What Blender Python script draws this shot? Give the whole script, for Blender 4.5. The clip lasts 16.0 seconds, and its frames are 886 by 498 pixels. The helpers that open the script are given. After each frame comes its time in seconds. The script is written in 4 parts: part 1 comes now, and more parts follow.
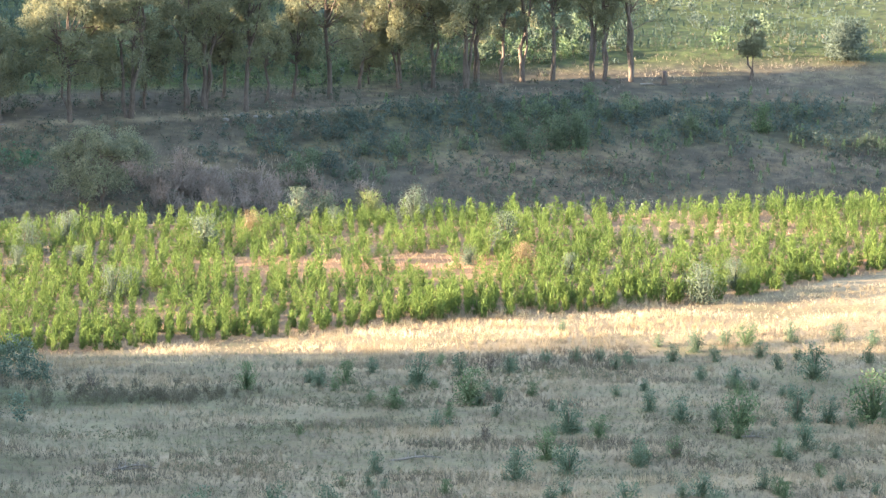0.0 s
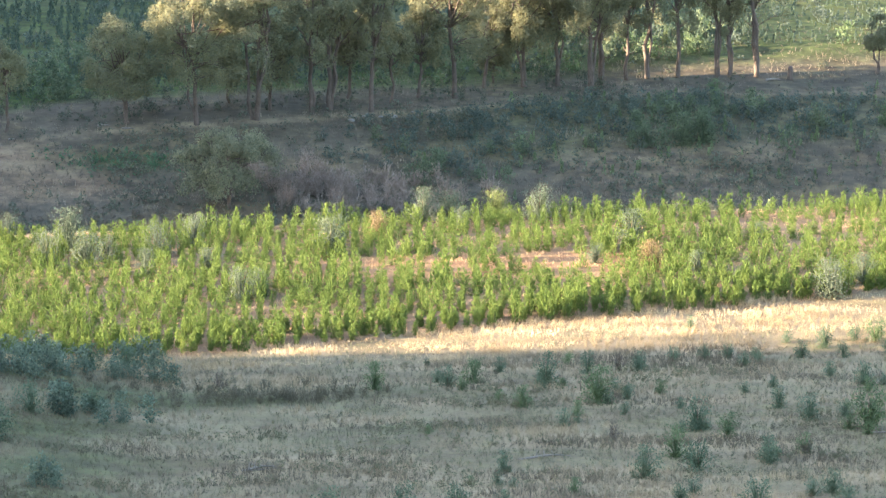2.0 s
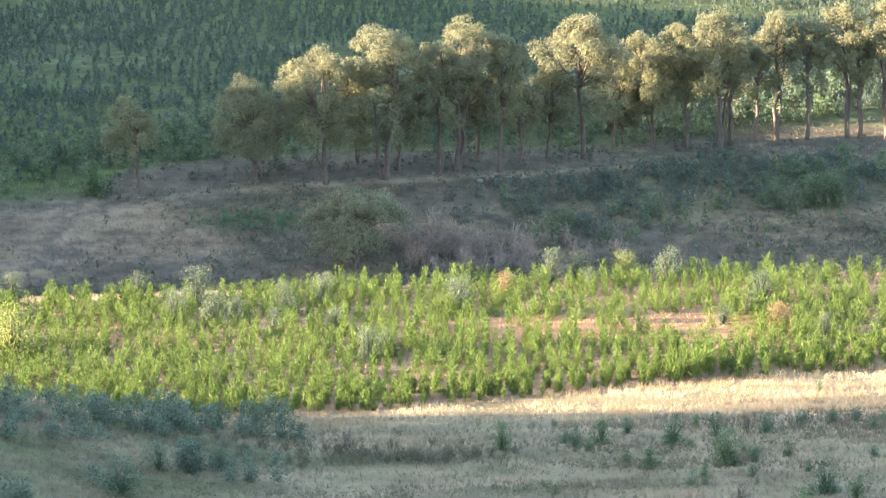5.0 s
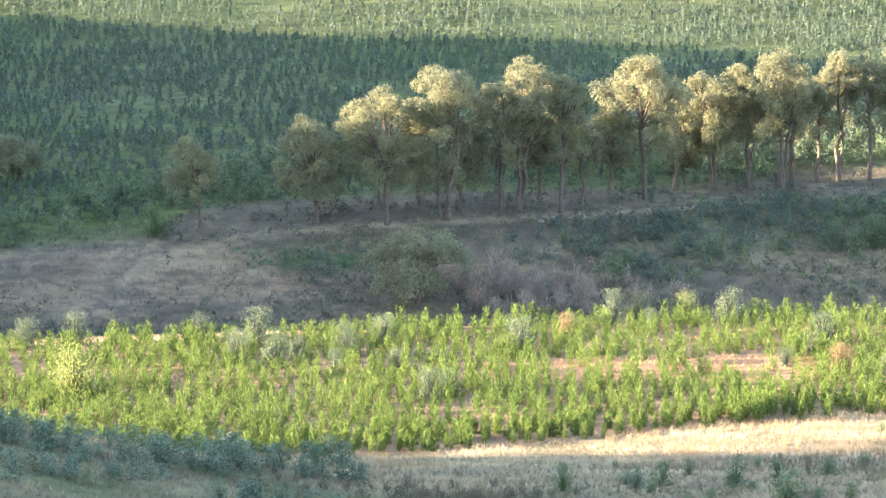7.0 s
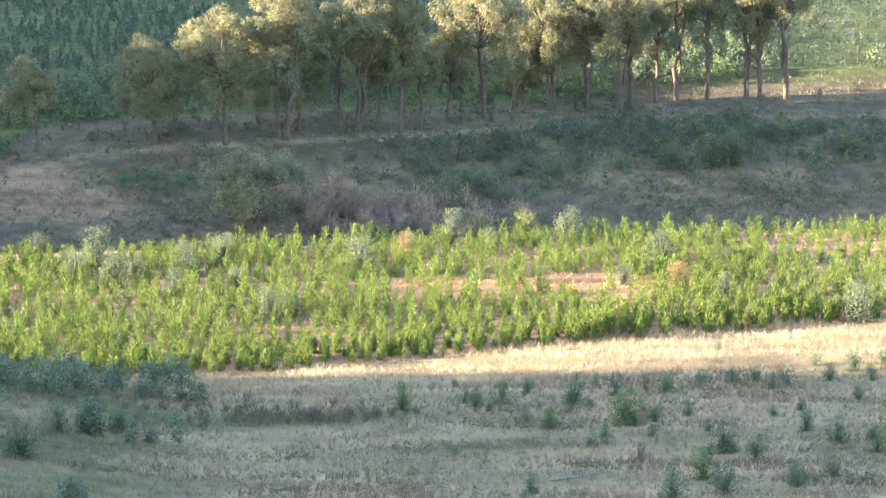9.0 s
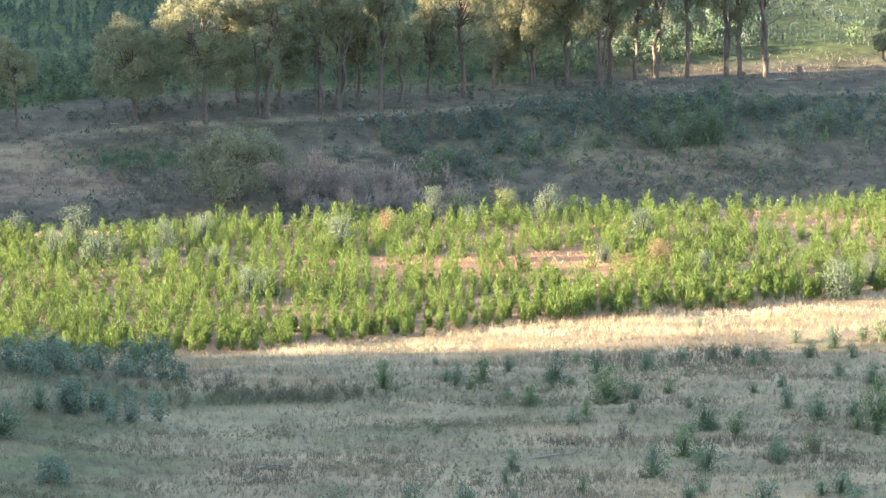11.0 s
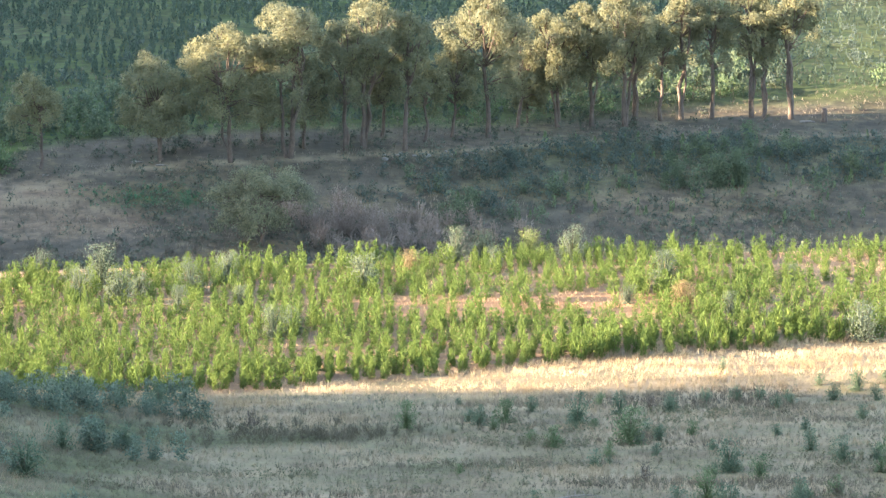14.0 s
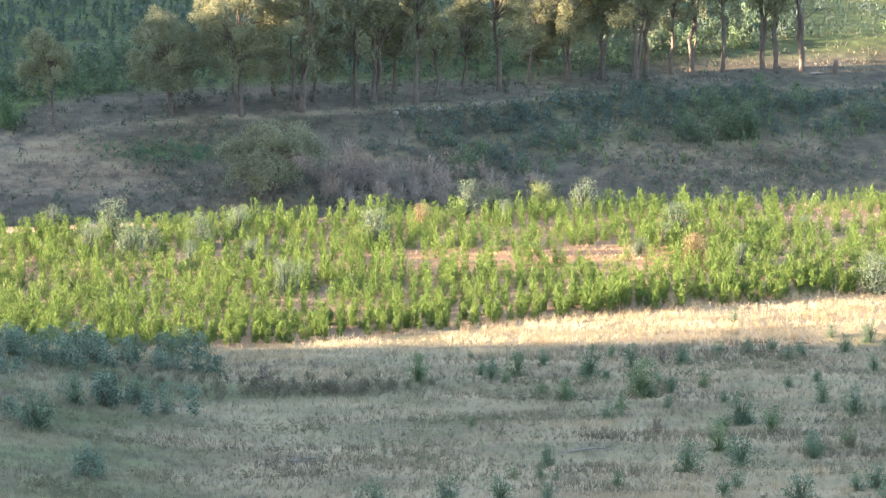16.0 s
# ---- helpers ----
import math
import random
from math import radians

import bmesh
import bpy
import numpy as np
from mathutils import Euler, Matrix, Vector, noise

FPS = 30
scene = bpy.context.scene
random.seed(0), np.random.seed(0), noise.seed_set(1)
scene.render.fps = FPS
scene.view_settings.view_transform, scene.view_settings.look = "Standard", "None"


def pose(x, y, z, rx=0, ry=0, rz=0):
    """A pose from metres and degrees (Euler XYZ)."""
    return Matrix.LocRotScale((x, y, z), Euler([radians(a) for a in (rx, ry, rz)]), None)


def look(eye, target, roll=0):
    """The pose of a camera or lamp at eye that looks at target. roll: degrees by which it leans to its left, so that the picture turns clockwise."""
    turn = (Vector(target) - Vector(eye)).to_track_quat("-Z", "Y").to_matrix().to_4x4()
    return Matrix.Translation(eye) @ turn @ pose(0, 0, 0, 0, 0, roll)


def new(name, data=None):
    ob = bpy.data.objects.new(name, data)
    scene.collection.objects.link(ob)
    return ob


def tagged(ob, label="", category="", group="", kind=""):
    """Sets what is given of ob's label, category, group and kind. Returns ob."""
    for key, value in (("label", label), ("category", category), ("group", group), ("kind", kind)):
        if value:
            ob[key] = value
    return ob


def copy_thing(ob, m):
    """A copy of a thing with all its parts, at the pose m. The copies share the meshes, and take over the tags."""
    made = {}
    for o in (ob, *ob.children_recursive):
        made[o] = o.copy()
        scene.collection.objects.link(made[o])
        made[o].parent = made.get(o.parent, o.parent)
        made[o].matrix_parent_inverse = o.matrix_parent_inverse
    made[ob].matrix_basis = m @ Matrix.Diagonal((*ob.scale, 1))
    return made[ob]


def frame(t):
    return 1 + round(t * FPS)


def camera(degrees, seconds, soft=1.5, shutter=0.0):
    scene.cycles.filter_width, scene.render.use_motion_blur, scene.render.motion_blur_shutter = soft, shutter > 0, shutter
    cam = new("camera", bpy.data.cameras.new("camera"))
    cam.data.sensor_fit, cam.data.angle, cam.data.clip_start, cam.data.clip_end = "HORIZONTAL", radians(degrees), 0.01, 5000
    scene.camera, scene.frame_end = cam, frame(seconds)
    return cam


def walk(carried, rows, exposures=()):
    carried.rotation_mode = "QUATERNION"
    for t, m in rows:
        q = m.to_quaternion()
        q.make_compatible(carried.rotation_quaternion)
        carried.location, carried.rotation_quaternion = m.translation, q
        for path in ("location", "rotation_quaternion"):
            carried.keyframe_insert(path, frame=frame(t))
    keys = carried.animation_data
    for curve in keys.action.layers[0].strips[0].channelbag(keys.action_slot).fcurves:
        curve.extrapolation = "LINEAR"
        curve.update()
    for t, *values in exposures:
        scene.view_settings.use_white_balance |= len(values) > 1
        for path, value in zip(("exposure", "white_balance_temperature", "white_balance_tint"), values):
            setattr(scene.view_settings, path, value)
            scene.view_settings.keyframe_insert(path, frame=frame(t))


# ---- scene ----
# The camera: hand-held on the hillside, turning where it stands, with a long lens.
cam = camera(16.0, 16.0, soft=1.3)
EYE = (0.0, 0.0, 57.0)
# seconds, yaw to the left, pitch up, roll
TURNS = [
    (0.0, -5.817, -9.901, 1.195),
    (0.5, -5.880, -10.433, 0.992),
    (1.0, -5.953, -10.793, 0.657),
    (1.5, -5.407, -10.538, 0.560),
    (2.0, -3.484, -9.950, 0.176),
    (2.5, -2.400, -9.750, 0.117),
    (3.0, -1.638, -9.642, 0.093),
    (3.2, -1.450, -9.589, 0.061),
    (5.3, -1.086, -8.669, 0.150),
    (5.5, -1.088, -8.529, 0.217),
    (6.0, -0.840, -8.210, 0.095),
    (6.5, -0.334, -8.108, 0.034),
    (7.0, 0.000, -8.120, 0.000),
    (7.5, -0.882, -8.285, 0.235),
    (8.0, -1.772, -8.808, 0.273),
    (8.5, -2.442, -9.112, 0.348),
    (9.0, -2.960, -9.572, 0.372),
    (9.2, -3.162, -9.696, 0.285),
    (11.3, -3.353, -9.961, 0.291),
    (11.5, -3.461, -9.750, 0.439),
    (12.0, -3.219, -9.264, 0.325),
    (12.5, -2.870, -9.165, 0.604),
    (13.0, -2.838, -9.129, 0.649),
    (13.5, -2.847, -9.042, 0.639),
    (14.0, -2.875, -9.240, 0.532),
    (14.5, -2.946, -9.511, 0.255),
    (15.0, -3.171, -9.673, 0.079),
    (15.5, -2.841, -9.911, 0.093),
    (16.0, -2.674, -10.085, 0.264),
]
walk(cam, [(t, pose(*EYE, 90 + pitch, 0, yaw) @ pose(0, 0, 0, 0, 0, roll)) for t, yaw, pitch, roll in TURNS],
     exposures=[(0.0, 3.50), (2.0, 3.44), (3.0, 3.50), (5.5, 3.54), (6.5, 3.63), (7.5, 3.78), (8.5, 3.68), (9.0, 3.61), (11.5, 3.48), (13.0, 3.50), (16.0, 3.53)])

# The lie of the land, in metres: y runs away from the eye, x to the right.
SUN_AZ, SUN_EL = 8.0, 10.0
SUN_X, SUN_Y, SUN_Z = math.cos(radians(SUN_AZ)), math.sin(radians(SUN_AZ)), math.tan(radians(SUN_EL))
DROP = SUN_Z / SUN_X


def smooth(a, b, v):
    s = np.clip((np.asarray(v, float) - a) / (b - a), 0, 1)
    return s * s * (3 - 2 * s)


def table(knots, soft):
    v = np.arange(-2500.0, 3501.0)
    z = np.interp(v, [k[0] for k in knots], [k[1] for k in knots])
    w = np.exp(-0.5 * (np.arange(-4 * soft, 4 * soft + 1) / soft) ** 2)
    z = np.convolve(np.pad(z, int(4 * soft), mode="edge"), w / w.sum(), "valid")
    return lambda q: np.interp(q, v, z)


# The valley from the camera's hill over the flat and the gully to the far slope.
VALLEY = table([(-2500, 40), (-400, 70), (-60, 62), (0, 55.2), (40, 41), (100, 20), (150, 9.5), (190, 4.8), (230, 2.2), (258, 0.7),
                (270, 0), (300, 0), (330, 0.1), (343, -0.3), (350, -2.2), (356, -3), (362, -2.2), (375, 0.6), (385, 2.6), (396, 4.7),
                (403, 5.7), (425, 6.4), (440, 8), (500, 12.2), (560, 15.5), (600, 20), (700, 31), (900, 56), (1400, 95), (3500, 150)], 3)
# Hills to the left, mostly out of view, their profile shaped to cast the bands of evening shade: how high they stand
# over the sun's slope.
SHADE_HILLS = table([(-2500, 20), (-300, 20), (60, 18), (150, 10), (178, 9.5), (183, 11), (191, 13.2), (200, 15.5), (255, 15.5), (262, 11.4), (271, 0), (275, -5.3), (281, -13),
               (340, -13), (346, 2), (353, 22), (376, 21), (388, 18.5), (391, 13.6), (396, 13.6), (400, 17.2), (404, 18.2), (413, 18.8), (419, 15), (432, 16), (450, 22), (480, 27), (500, 27), (522, 25.5), (540, 20.5), (562, 12), (590, 2.5),
               (610, -8), (640, -12), (3500, -12)], 1.5)


def value_noise(x, y, size, seed):
    x, y = np.asarray(x, float) / size, np.asarray(y, float) / size
    i, j = np.floor(x).astype(np.int64), np.floor(y).astype(np.int64)
    u, v = x - i, y - j
    u, v = u * u * (3 - 2 * u), v * v * (3 - 2 * v)

    def h(a, b):
        n = (a * 374761393 + b * 668265263 + seed * 974711) & 0x7FFFFFFF
        n = ((n ^ (n >> 13)) * 1274126177) & 0x7FFFFFFF
        return ((n ^ (n >> 16)) & 0xFFFF) / 65535.0

    return (h(i, j) * (1 - u) + h(i + 1, j) * u) * (1 - v) + (h(i, j + 1) * (1 - u) + h(i + 1, j + 1) * u) * v


def height(x, y):
    x, y = np.asarray(x, float), np.asarray(y, float)
    shear = 0.13 * np.clip(x, -120, 220) * smooth(300, 345, y)
    z = VALLEY(y - shear) + 0.012 * x * smooth(262, 300, y) * (1 - smooth(430, 800, y))
    z = z - 0.045 * np.clip(x, 0, 120) * smooth(345, 368, y) * (1 - smooth(412, 450, y))
    z = z + 0.4 * (value_noise(x / 3.5, y, 4.5, 3) - 0.5) * (1 - smooth(262, 285, y)) + 0.25 * (value_noise(x, y, 9, 1) - 0.5) + 0.5 * (value_noise(x, y, 31, 2) - 0.5)
    # left hills: a spur that comes down beside the flat in front, and an unseen ridge further back, added to shade the
    # valley
    crest = y - x * SUN_Y / SUN_X
    rim = SHADE_HILLS(crest) - DROP * x + (value_noise(crest, 0, 9, 11) - 0.5) * (0.6 + 2.4 * smooth(380, 420, crest)) + (value_noise(crest, 0, 3, 12) - 0.5) * 0.8
    near = np.clip((-x - 6) / 94, 0, 1) ** 1.12 * (1 - smooth(268, 282, y - x * SUN_Y / SUN_X))
    far = smooth(-100, -165, x) * smooth(268, 282, y - x * SUN_Y / SUN_X)
    up = np.clip(near + far, 0, 1) * (1 - smooth(-260, -600, x)) * smooth(30, 130, y)
    return z + np.clip(rim - z, -6, 80) * up

# ---- light: a low evening sun from the left, and the sky ----
world = bpy.data.worlds.new("sky")
scene.world = world
world.use_nodes = True
sky = world.node_tree.nodes.new("ShaderNodeTexSky")
sky.sky_type, sky.sun_disc = "NISHITA", False
sky.sun_elevation, sky.sun_rotation = radians(SUN_EL), radians(270 - SUN_AZ)
sky.air_density, sky.dust_density, sky.ozone_density = 1.0, 1.0, 1.4
back = world.node_tree.nodes["Background"]
back.inputs["Strength"].default_value = 0.122
world.node_tree.links.new(sky.outputs["Color"], back.inputs["Color"])

scene.view_settings.use_white_balance = True
scene.view_settings.white_balance_temperature, scene.view_settings.white_balance_tint = 6800, 15

sun_data = bpy.data.lights.new("sun", "SUN")
sun_data.energy, sun_data.angle, sun_data.color = 5.0, radians(0.8), (1.0, 0.80, 0.55)
sun = new("sun", sun_data)
sun.matrix_world = look((-SUN_X * 600, -SUN_Y * 600, SUN_Z * 600), (0, 0, 0))

# ---- materials ----
def nodes_of(name):
    m = bpy.data.materials.new(name)
    m.use_nodes = True
    return m, m.node_tree.nodes, m.node_tree.links


def rgb(c):
    return (c[0], c[1], c[2], 1.0)


def ramp(nodes, links, fac, stops):
    r = nodes.new("ShaderNodeValToRGB")
    e = r.color_ramp.elements
    e[0].position, e[0].color = stops[0][0], rgb(stops[0][1])
    e[1].position, e[1].color = stops[-1][0], rgb(stops[-1][1])
    for at, c in stops[1:-1]:
        e.new(at).color = rgb(c)
    links.new(fac, r.inputs["Fac"])
    return r.outputs["Color"]


def noise_of(nodes, links, vector, scale, detail=3.0, rough=0.6):
    n = nodes.new("ShaderNodeTexNoise")
    n.inputs["Scale"].default_value, n.inputs["Detail"].default_value, n.inputs["Roughness"].default_value = scale, detail, rough
    links.new(vector, n.inputs["Vector"])
    return n.outputs["Fac"]


def mix_of(nodes, links, fac, a, b, blend="MIX"):
    m = nodes.new("ShaderNodeMix")
    m.data_type, m.blend_type = "RGBA", blend
    for socket, value in ((m.inputs[0], fac), (m.inputs[6], a), (m.inputs[7], b)):
        if isinstance(value, (int, float)):
            socket.default_value = value
        elif isinstance(value, tuple):
            socket.default_value = rgb(value)
        else:
            links.new(value, socket)
    return m.outputs[2]


def leafy(name, dark, mid, light, thin=0.3, patch=0.35, rough=0.6, gloss=0.12, drifts=0.9, flat=1.0, each_leaf=0.55):
    """Leaves or grass: each blade a little different, in drifts of lighter and darker growth."""
    m, nodes, links = nodes_of(name)
    geo = nodes.new("ShaderNodeNewGeometry")
    info = nodes.new("ShaderNodeObjectInfo")
    lie = nodes.new("ShaderNodeMapping")
    lie.inputs["Scale"].default_value = (flat, 1, 1)
    links.new(geo.outputs["Position"], lie.inputs["Vector"])
    drift = noise_of(nodes, links, lie.outputs["Vector"], patch, 3.0)
    sway = nodes.new("ShaderNodeMath")
    sway.operation = "MULTIPLY_ADD"
    links.new(geo.outputs["Random Per Island"], sway.inputs[0])
    sway.inputs[1].default_value = each_leaf
    part_of = nodes.new("ShaderNodeMath")
    part_of.operation = "MULTIPLY_ADD"
    links.new(drift, part_of.inputs[0])
    part_of.inputs[1].default_value, part_of.inputs[2].default_value = drifts, 0.47 - each_leaf / 2 - drifts / 2
    links.new(part_of.outputs[0], sway.inputs[2])
    each = nodes.new("ShaderNodeMath")
    each.operation = "MULTIPLY_ADD"
    links.new(info.outputs["Random"], each.inputs[0])
    each.inputs[1].default_value = 0.18
    links.new(sway.outputs[0], each.inputs[2])
    colour = ramp(nodes, links, each.outputs[0], [(0.1, dark), (0.5, mid), (0.95, light)])
    bsdf = nodes["Principled BSDF"]
    bsdf.inputs["Roughness"].default_value = rough
    bsdf.inputs["Specular IOR Level"].default_value = gloss
    links.new(colour, bsdf.inputs["Base Color"])
    thru = nodes.new("ShaderNodeBsdfTranslucent")
    links.new(colour, thru.inputs["Color"])
    both = nodes.new("ShaderNodeMixShader")
    both.inputs[0].default_value = thin
    links.new(bsdf.outputs[0], both.inputs[1])
    links.new(thru.outputs[0], both.inputs[2])
    links.new(both.outputs[0], nodes["Material Output"].inputs["Surface"])
    return m


def barky(name, dark, light, scale=3.0):
    m, nodes, links = nodes_of(name)
    tex = nodes.new("ShaderNodeTexCoord")
    stretch = nodes.new("ShaderNodeMapping")
    stretch.inputs["Scale"].default_value = (1, 1, 0.2)
    links.new(tex.outputs["Object"], stretch.inputs["Vector"])
    fine = noise_of(nodes, links, stretch.outputs["Vector"], scale * 3, 4.0)
    broad = noise_of(nodes, links, tex.outputs["Object"], scale * 0.3, 2.0)
    grain = ramp(nodes, links, fine, [(0.3, dark), (0.7, light)])
    links.new(mix_of(nodes, links, broad, grain, dark), nodes["Principled BSDF"].inputs["Base Color"])
    nodes["Principled BSDF"].inputs["Roughness"].default_value = 0.85
    bump = nodes.new("ShaderNodeBump")
    bump.inputs["Strength"].default_value, bump.inputs["Distance"].default_value = 0.5, 0.05
    links.new(fine, bump.inputs["Height"])
    links.new(bump.outputs[0], nodes["Principled BSDF"].inputs["Normal"])
    return m


def soil(name):
    """Ground: reddish bare earth, straw litter and low green growth, as the cover attribute says, over dark humus."""
    m, nodes, links = nodes_of(name)
    geo = nodes.new("ShaderNodeNewGeometry")
    cover = nodes.new("ShaderNodeVertexColor")
    cover.layer_name = "cover"
    split = nodes.new("ShaderNodeSeparateColor")
    links.new(cover.outputs["Color"], split.inputs[0])
    pos = geo.outputs["Position"]
    flat = nodes.new("ShaderNodeMapping")
    flat.inputs["Scale"].default_value = (0.7, 0.7, 1)
    links.new(pos, flat.inputs["Vector"])
    fine, mid, broad = noise_of(nodes, links, pos, 4.0, 4.0), noise_of(nodes, links, flat.outputs["Vector"], 0.7, 4.0), noise_of(nodes, links, pos, 0.09, 3.0)
    base = ramp(nodes, links, mid, [(0.3, (0.07, 0.062, 0.048)), (0.7, (0.135, 0.117, 0.088))])
    earth = ramp(nodes, links, fine, [(0.25, (0.24, 0.125, 0.07)), (0.75, (0.44, 0.255, 0.155))])
    straw = ramp(nodes, links, fine, [(0.25, (0.22, 0.172, 0.11)), (0.75, (0.40, 0.325, 0.215))])
    green = ramp(nodes, links, mid, [(0.3, (0.035, 0.06, 0.02)), (0.7, (0.10, 0.14, 0.045))])

    def cut(channel):
        soft = nodes.new("ShaderNodeMath")
        soft.operation = "MULTIPLY_ADD"
        links.new(mid, soft.inputs[0])
        soft.inputs[1].default_value, soft.inputs[2].default_value = 0.6, 0.2
        k = nodes.new("ShaderNodeMath")
        k.operation = "ADD"
        links.new(channel, k.inputs[0])
        links.new(soft.outputs[0], k.inputs[1])
        r = nodes.new("ShaderNodeMapRange")
        r.inputs["From Min"].default_value, r.inputs["From Max"].default_value = 0.58, 1.34
        links.new(k.outputs[0], r.inputs["Value"])
        return r.outputs[0]

    c = mix_of(nodes, links, cut(split.outputs[0]), base, earth)
    c = mix_of(nodes, links, cut(split.outputs[1]), c, straw)
    c = mix_of(nodes, links, cut(split.outputs[2]), c, green)
    shade = ramp(nodes, links, broad, [(0.3, (0.66, 0.64, 0.62)), (0.7, (1.0, 1.0, 1.0))])
    c = mix_of(nodes, links, 1.0, c, shade, "MULTIPLY")
    bsdf = nodes["Principled BSDF"]
    links.new(c, bsdf.inputs["Base Color"])
    bsdf.inputs["Roughness"].default_value = 0.95
    bsdf.inputs["Specular IOR Level"].default_value = 0.1
    bump = nodes.new("ShaderNodeBump")
    bump.inputs["Strength"].default_value, bump.inputs["Distance"].default_value = 0.8, 0.25
    links.new(mid, bump.inputs["Height"])
    links.new(bump.outputs[0], bsdf.inputs["Normal"])
    return m


M_GROUND = soil("valley_ground")
# gum leaves: dark and middle tones raised to paint in the veil of haze
M_GUM = leafy("gum_leaves", (0.14, 0.154, 0.11), (0.182, 0.19, 0.122), (0.212, 0.208, 0.114), thin=0.45, gloss=0.05)
M_PALE = leafy("dusty_grey_leaves", (0.09, 0.10, 0.068), (0.16, 0.17, 0.112), (0.25, 0.25, 0.16), thin=0.45)
M_BARK = barky("gum_bark", (0.05, 0.038, 0.031), (0.20, 0.15, 0.122))
M_PINE = leafy("pine_needles", (0.04, 0.071, 0.022), (0.091, 0.139, 0.04), (0.158, 0.206, 0.062), thin=0.4, gloss=0.04, drifts=1.0, each_leaf=0.3)
M_TAN = leafy("reddish_dry_grass", (0.22, 0.132, 0.08), (0.39, 0.26, 0.16), (0.56, 0.405, 0.255), thin=0.35, patch=0.3, drifts=2.0, flat=0.5, each_leaf=0.2)
M_HERB = leafy("fresh_herbs", (0.03, 0.082, 0.046), (0.062, 0.14, 0.08), (0.11, 0.2, 0.115), thin=0.4)
# far pines: the bluish haze of distance is mixed into the needle colour
M_HAZED_PINE = leafy("hazed_pine_needles", (0.045, 0.07, 0.058), (0.08, 0.116, 0.09), (0.122, 0.16, 0.112), thin=0.4)
M_HEATH = leafy("grey_dead_grass", (0.085, 0.075, 0.058), (0.15, 0.13, 0.10), (0.31, 0.26, 0.195), thin=0.3, patch=0.2, drifts=2.6, flat=0.35, each_leaf=0.3)
M_THICKET = leafy("bare_thicket_twigs", (0.15, 0.118, 0.098), (0.24, 0.192, 0.162), (0.33, 0.272, 0.228), thin=0.25)
M_DEAD = leafy("dead_bush_twigs", (0.22, 0.15, 0.115), (0.35, 0.25, 0.195), (0.46, 0.35, 0.28), thin=0.2)
M_BLUE = leafy("blue_gum_leaves", (0.055, 0.08, 0.055), (0.102, 0.134, 0.095), (0.162, 0.192, 0.142), thin=0.4, gloss=0.08)
M_SPUR = leafy("spur_leaves", (0.062, 0.094, 0.07), (0.115, 0.16, 0.12), (0.185, 0.236, 0.18), thin=0.45, each_leaf=0.8)
M_REGROWTH = leafy("young_gum_leaves", (0.045, 0.08, 0.05), (0.088, 0.135, 0.088), (0.15, 0.2, 0.135), thin=0.42)
# bank and hillside bushes: lightened and greyed, with haze put into the colour
M_BANK = leafy("bank_bush_leaves", (0.046, 0.066, 0.056), (0.08, 0.108, 0.09), (0.125, 0.158, 0.13), thin=0.42)
# lighter copy of the pine needles, with sky light on the tips painted in
M_SLOPE_PINE = leafy("skylit_pine_needles", (0.09, 0.125, 0.07), (0.15, 0.2, 0.105), (0.23, 0.28, 0.15), thin=0.45)
M_TEAL = leafy("regrowth_leaves", (0.052, 0.078, 0.052), (0.095, 0.13, 0.082), (0.15, 0.185, 0.112), thin=0.42)
M_SHRUB = leafy("shrub_leaves", (0.05, 0.085, 0.045), (0.095, 0.145, 0.075), (0.155, 0.21, 0.11), thin=0.42)
M_BRUSH = leafy("grey_green_brush", (0.045, 0.058, 0.042), (0.082, 0.098, 0.072), (0.14, 0.158, 0.115), thin=0.4)
M_BROWN = leafy("dead_twigs", (0.065, 0.058, 0.046), (0.12, 0.105, 0.085), (0.19, 0.165, 0.135), thin=0.2)
M_TANGLE = leafy("dark_tangle", (0.058, 0.057, 0.042), (0.1, 0.096, 0.068), (0.15, 0.142, 0.102), thin=0.25)
M_RUST = leafy("rusty_needles", (0.10, 0.075, 0.045), (0.18, 0.135, 0.075), (0.27, 0.21, 0.125), thin=0.3)
M_YELLOW = leafy("yellow_green_leaves", (0.09, 0.125, 0.04), (0.155, 0.19, 0.07), (0.24, 0.27, 0.105), thin=0.4)
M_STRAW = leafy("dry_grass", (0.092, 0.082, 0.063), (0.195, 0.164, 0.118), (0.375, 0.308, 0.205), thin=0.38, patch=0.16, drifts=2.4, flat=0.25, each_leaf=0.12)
# paler grass; part of its brightness is sunlight put into the colour
M_BLEACHED_SUNLIT = leafy("bleached_grass", (0.24, 0.185, 0.115), (0.42, 0.33, 0.21), (0.62, 0.5, 0.32), thin=0.4, patch=0.35, drifts=2.6, flat=0.3, each_leaf=0.2)
M_SEDGE = leafy("green_grass", (0.075, 0.08, 0.05), (0.13, 0.132, 0.084), (0.21, 0.2, 0.13), thin=0.35, patch=0.2, each_leaf=0.15)
M_STONE = barky("pale_stone", (0.15, 0.14, 0.125), (0.30, 0.285, 0.26), 4.0)
M_WOOD = barky("weathered_wood", (0.12, 0.105, 0.092), (0.33, 0.3, 0.265), 5.0)
M_STEM = barky("stem_bark", (0.10, 0.075, 0.05), (0.22, 0.17, 0.12), 6.0)


# ---- mesh helpers ----
RNG = np.random.default_rng(7)


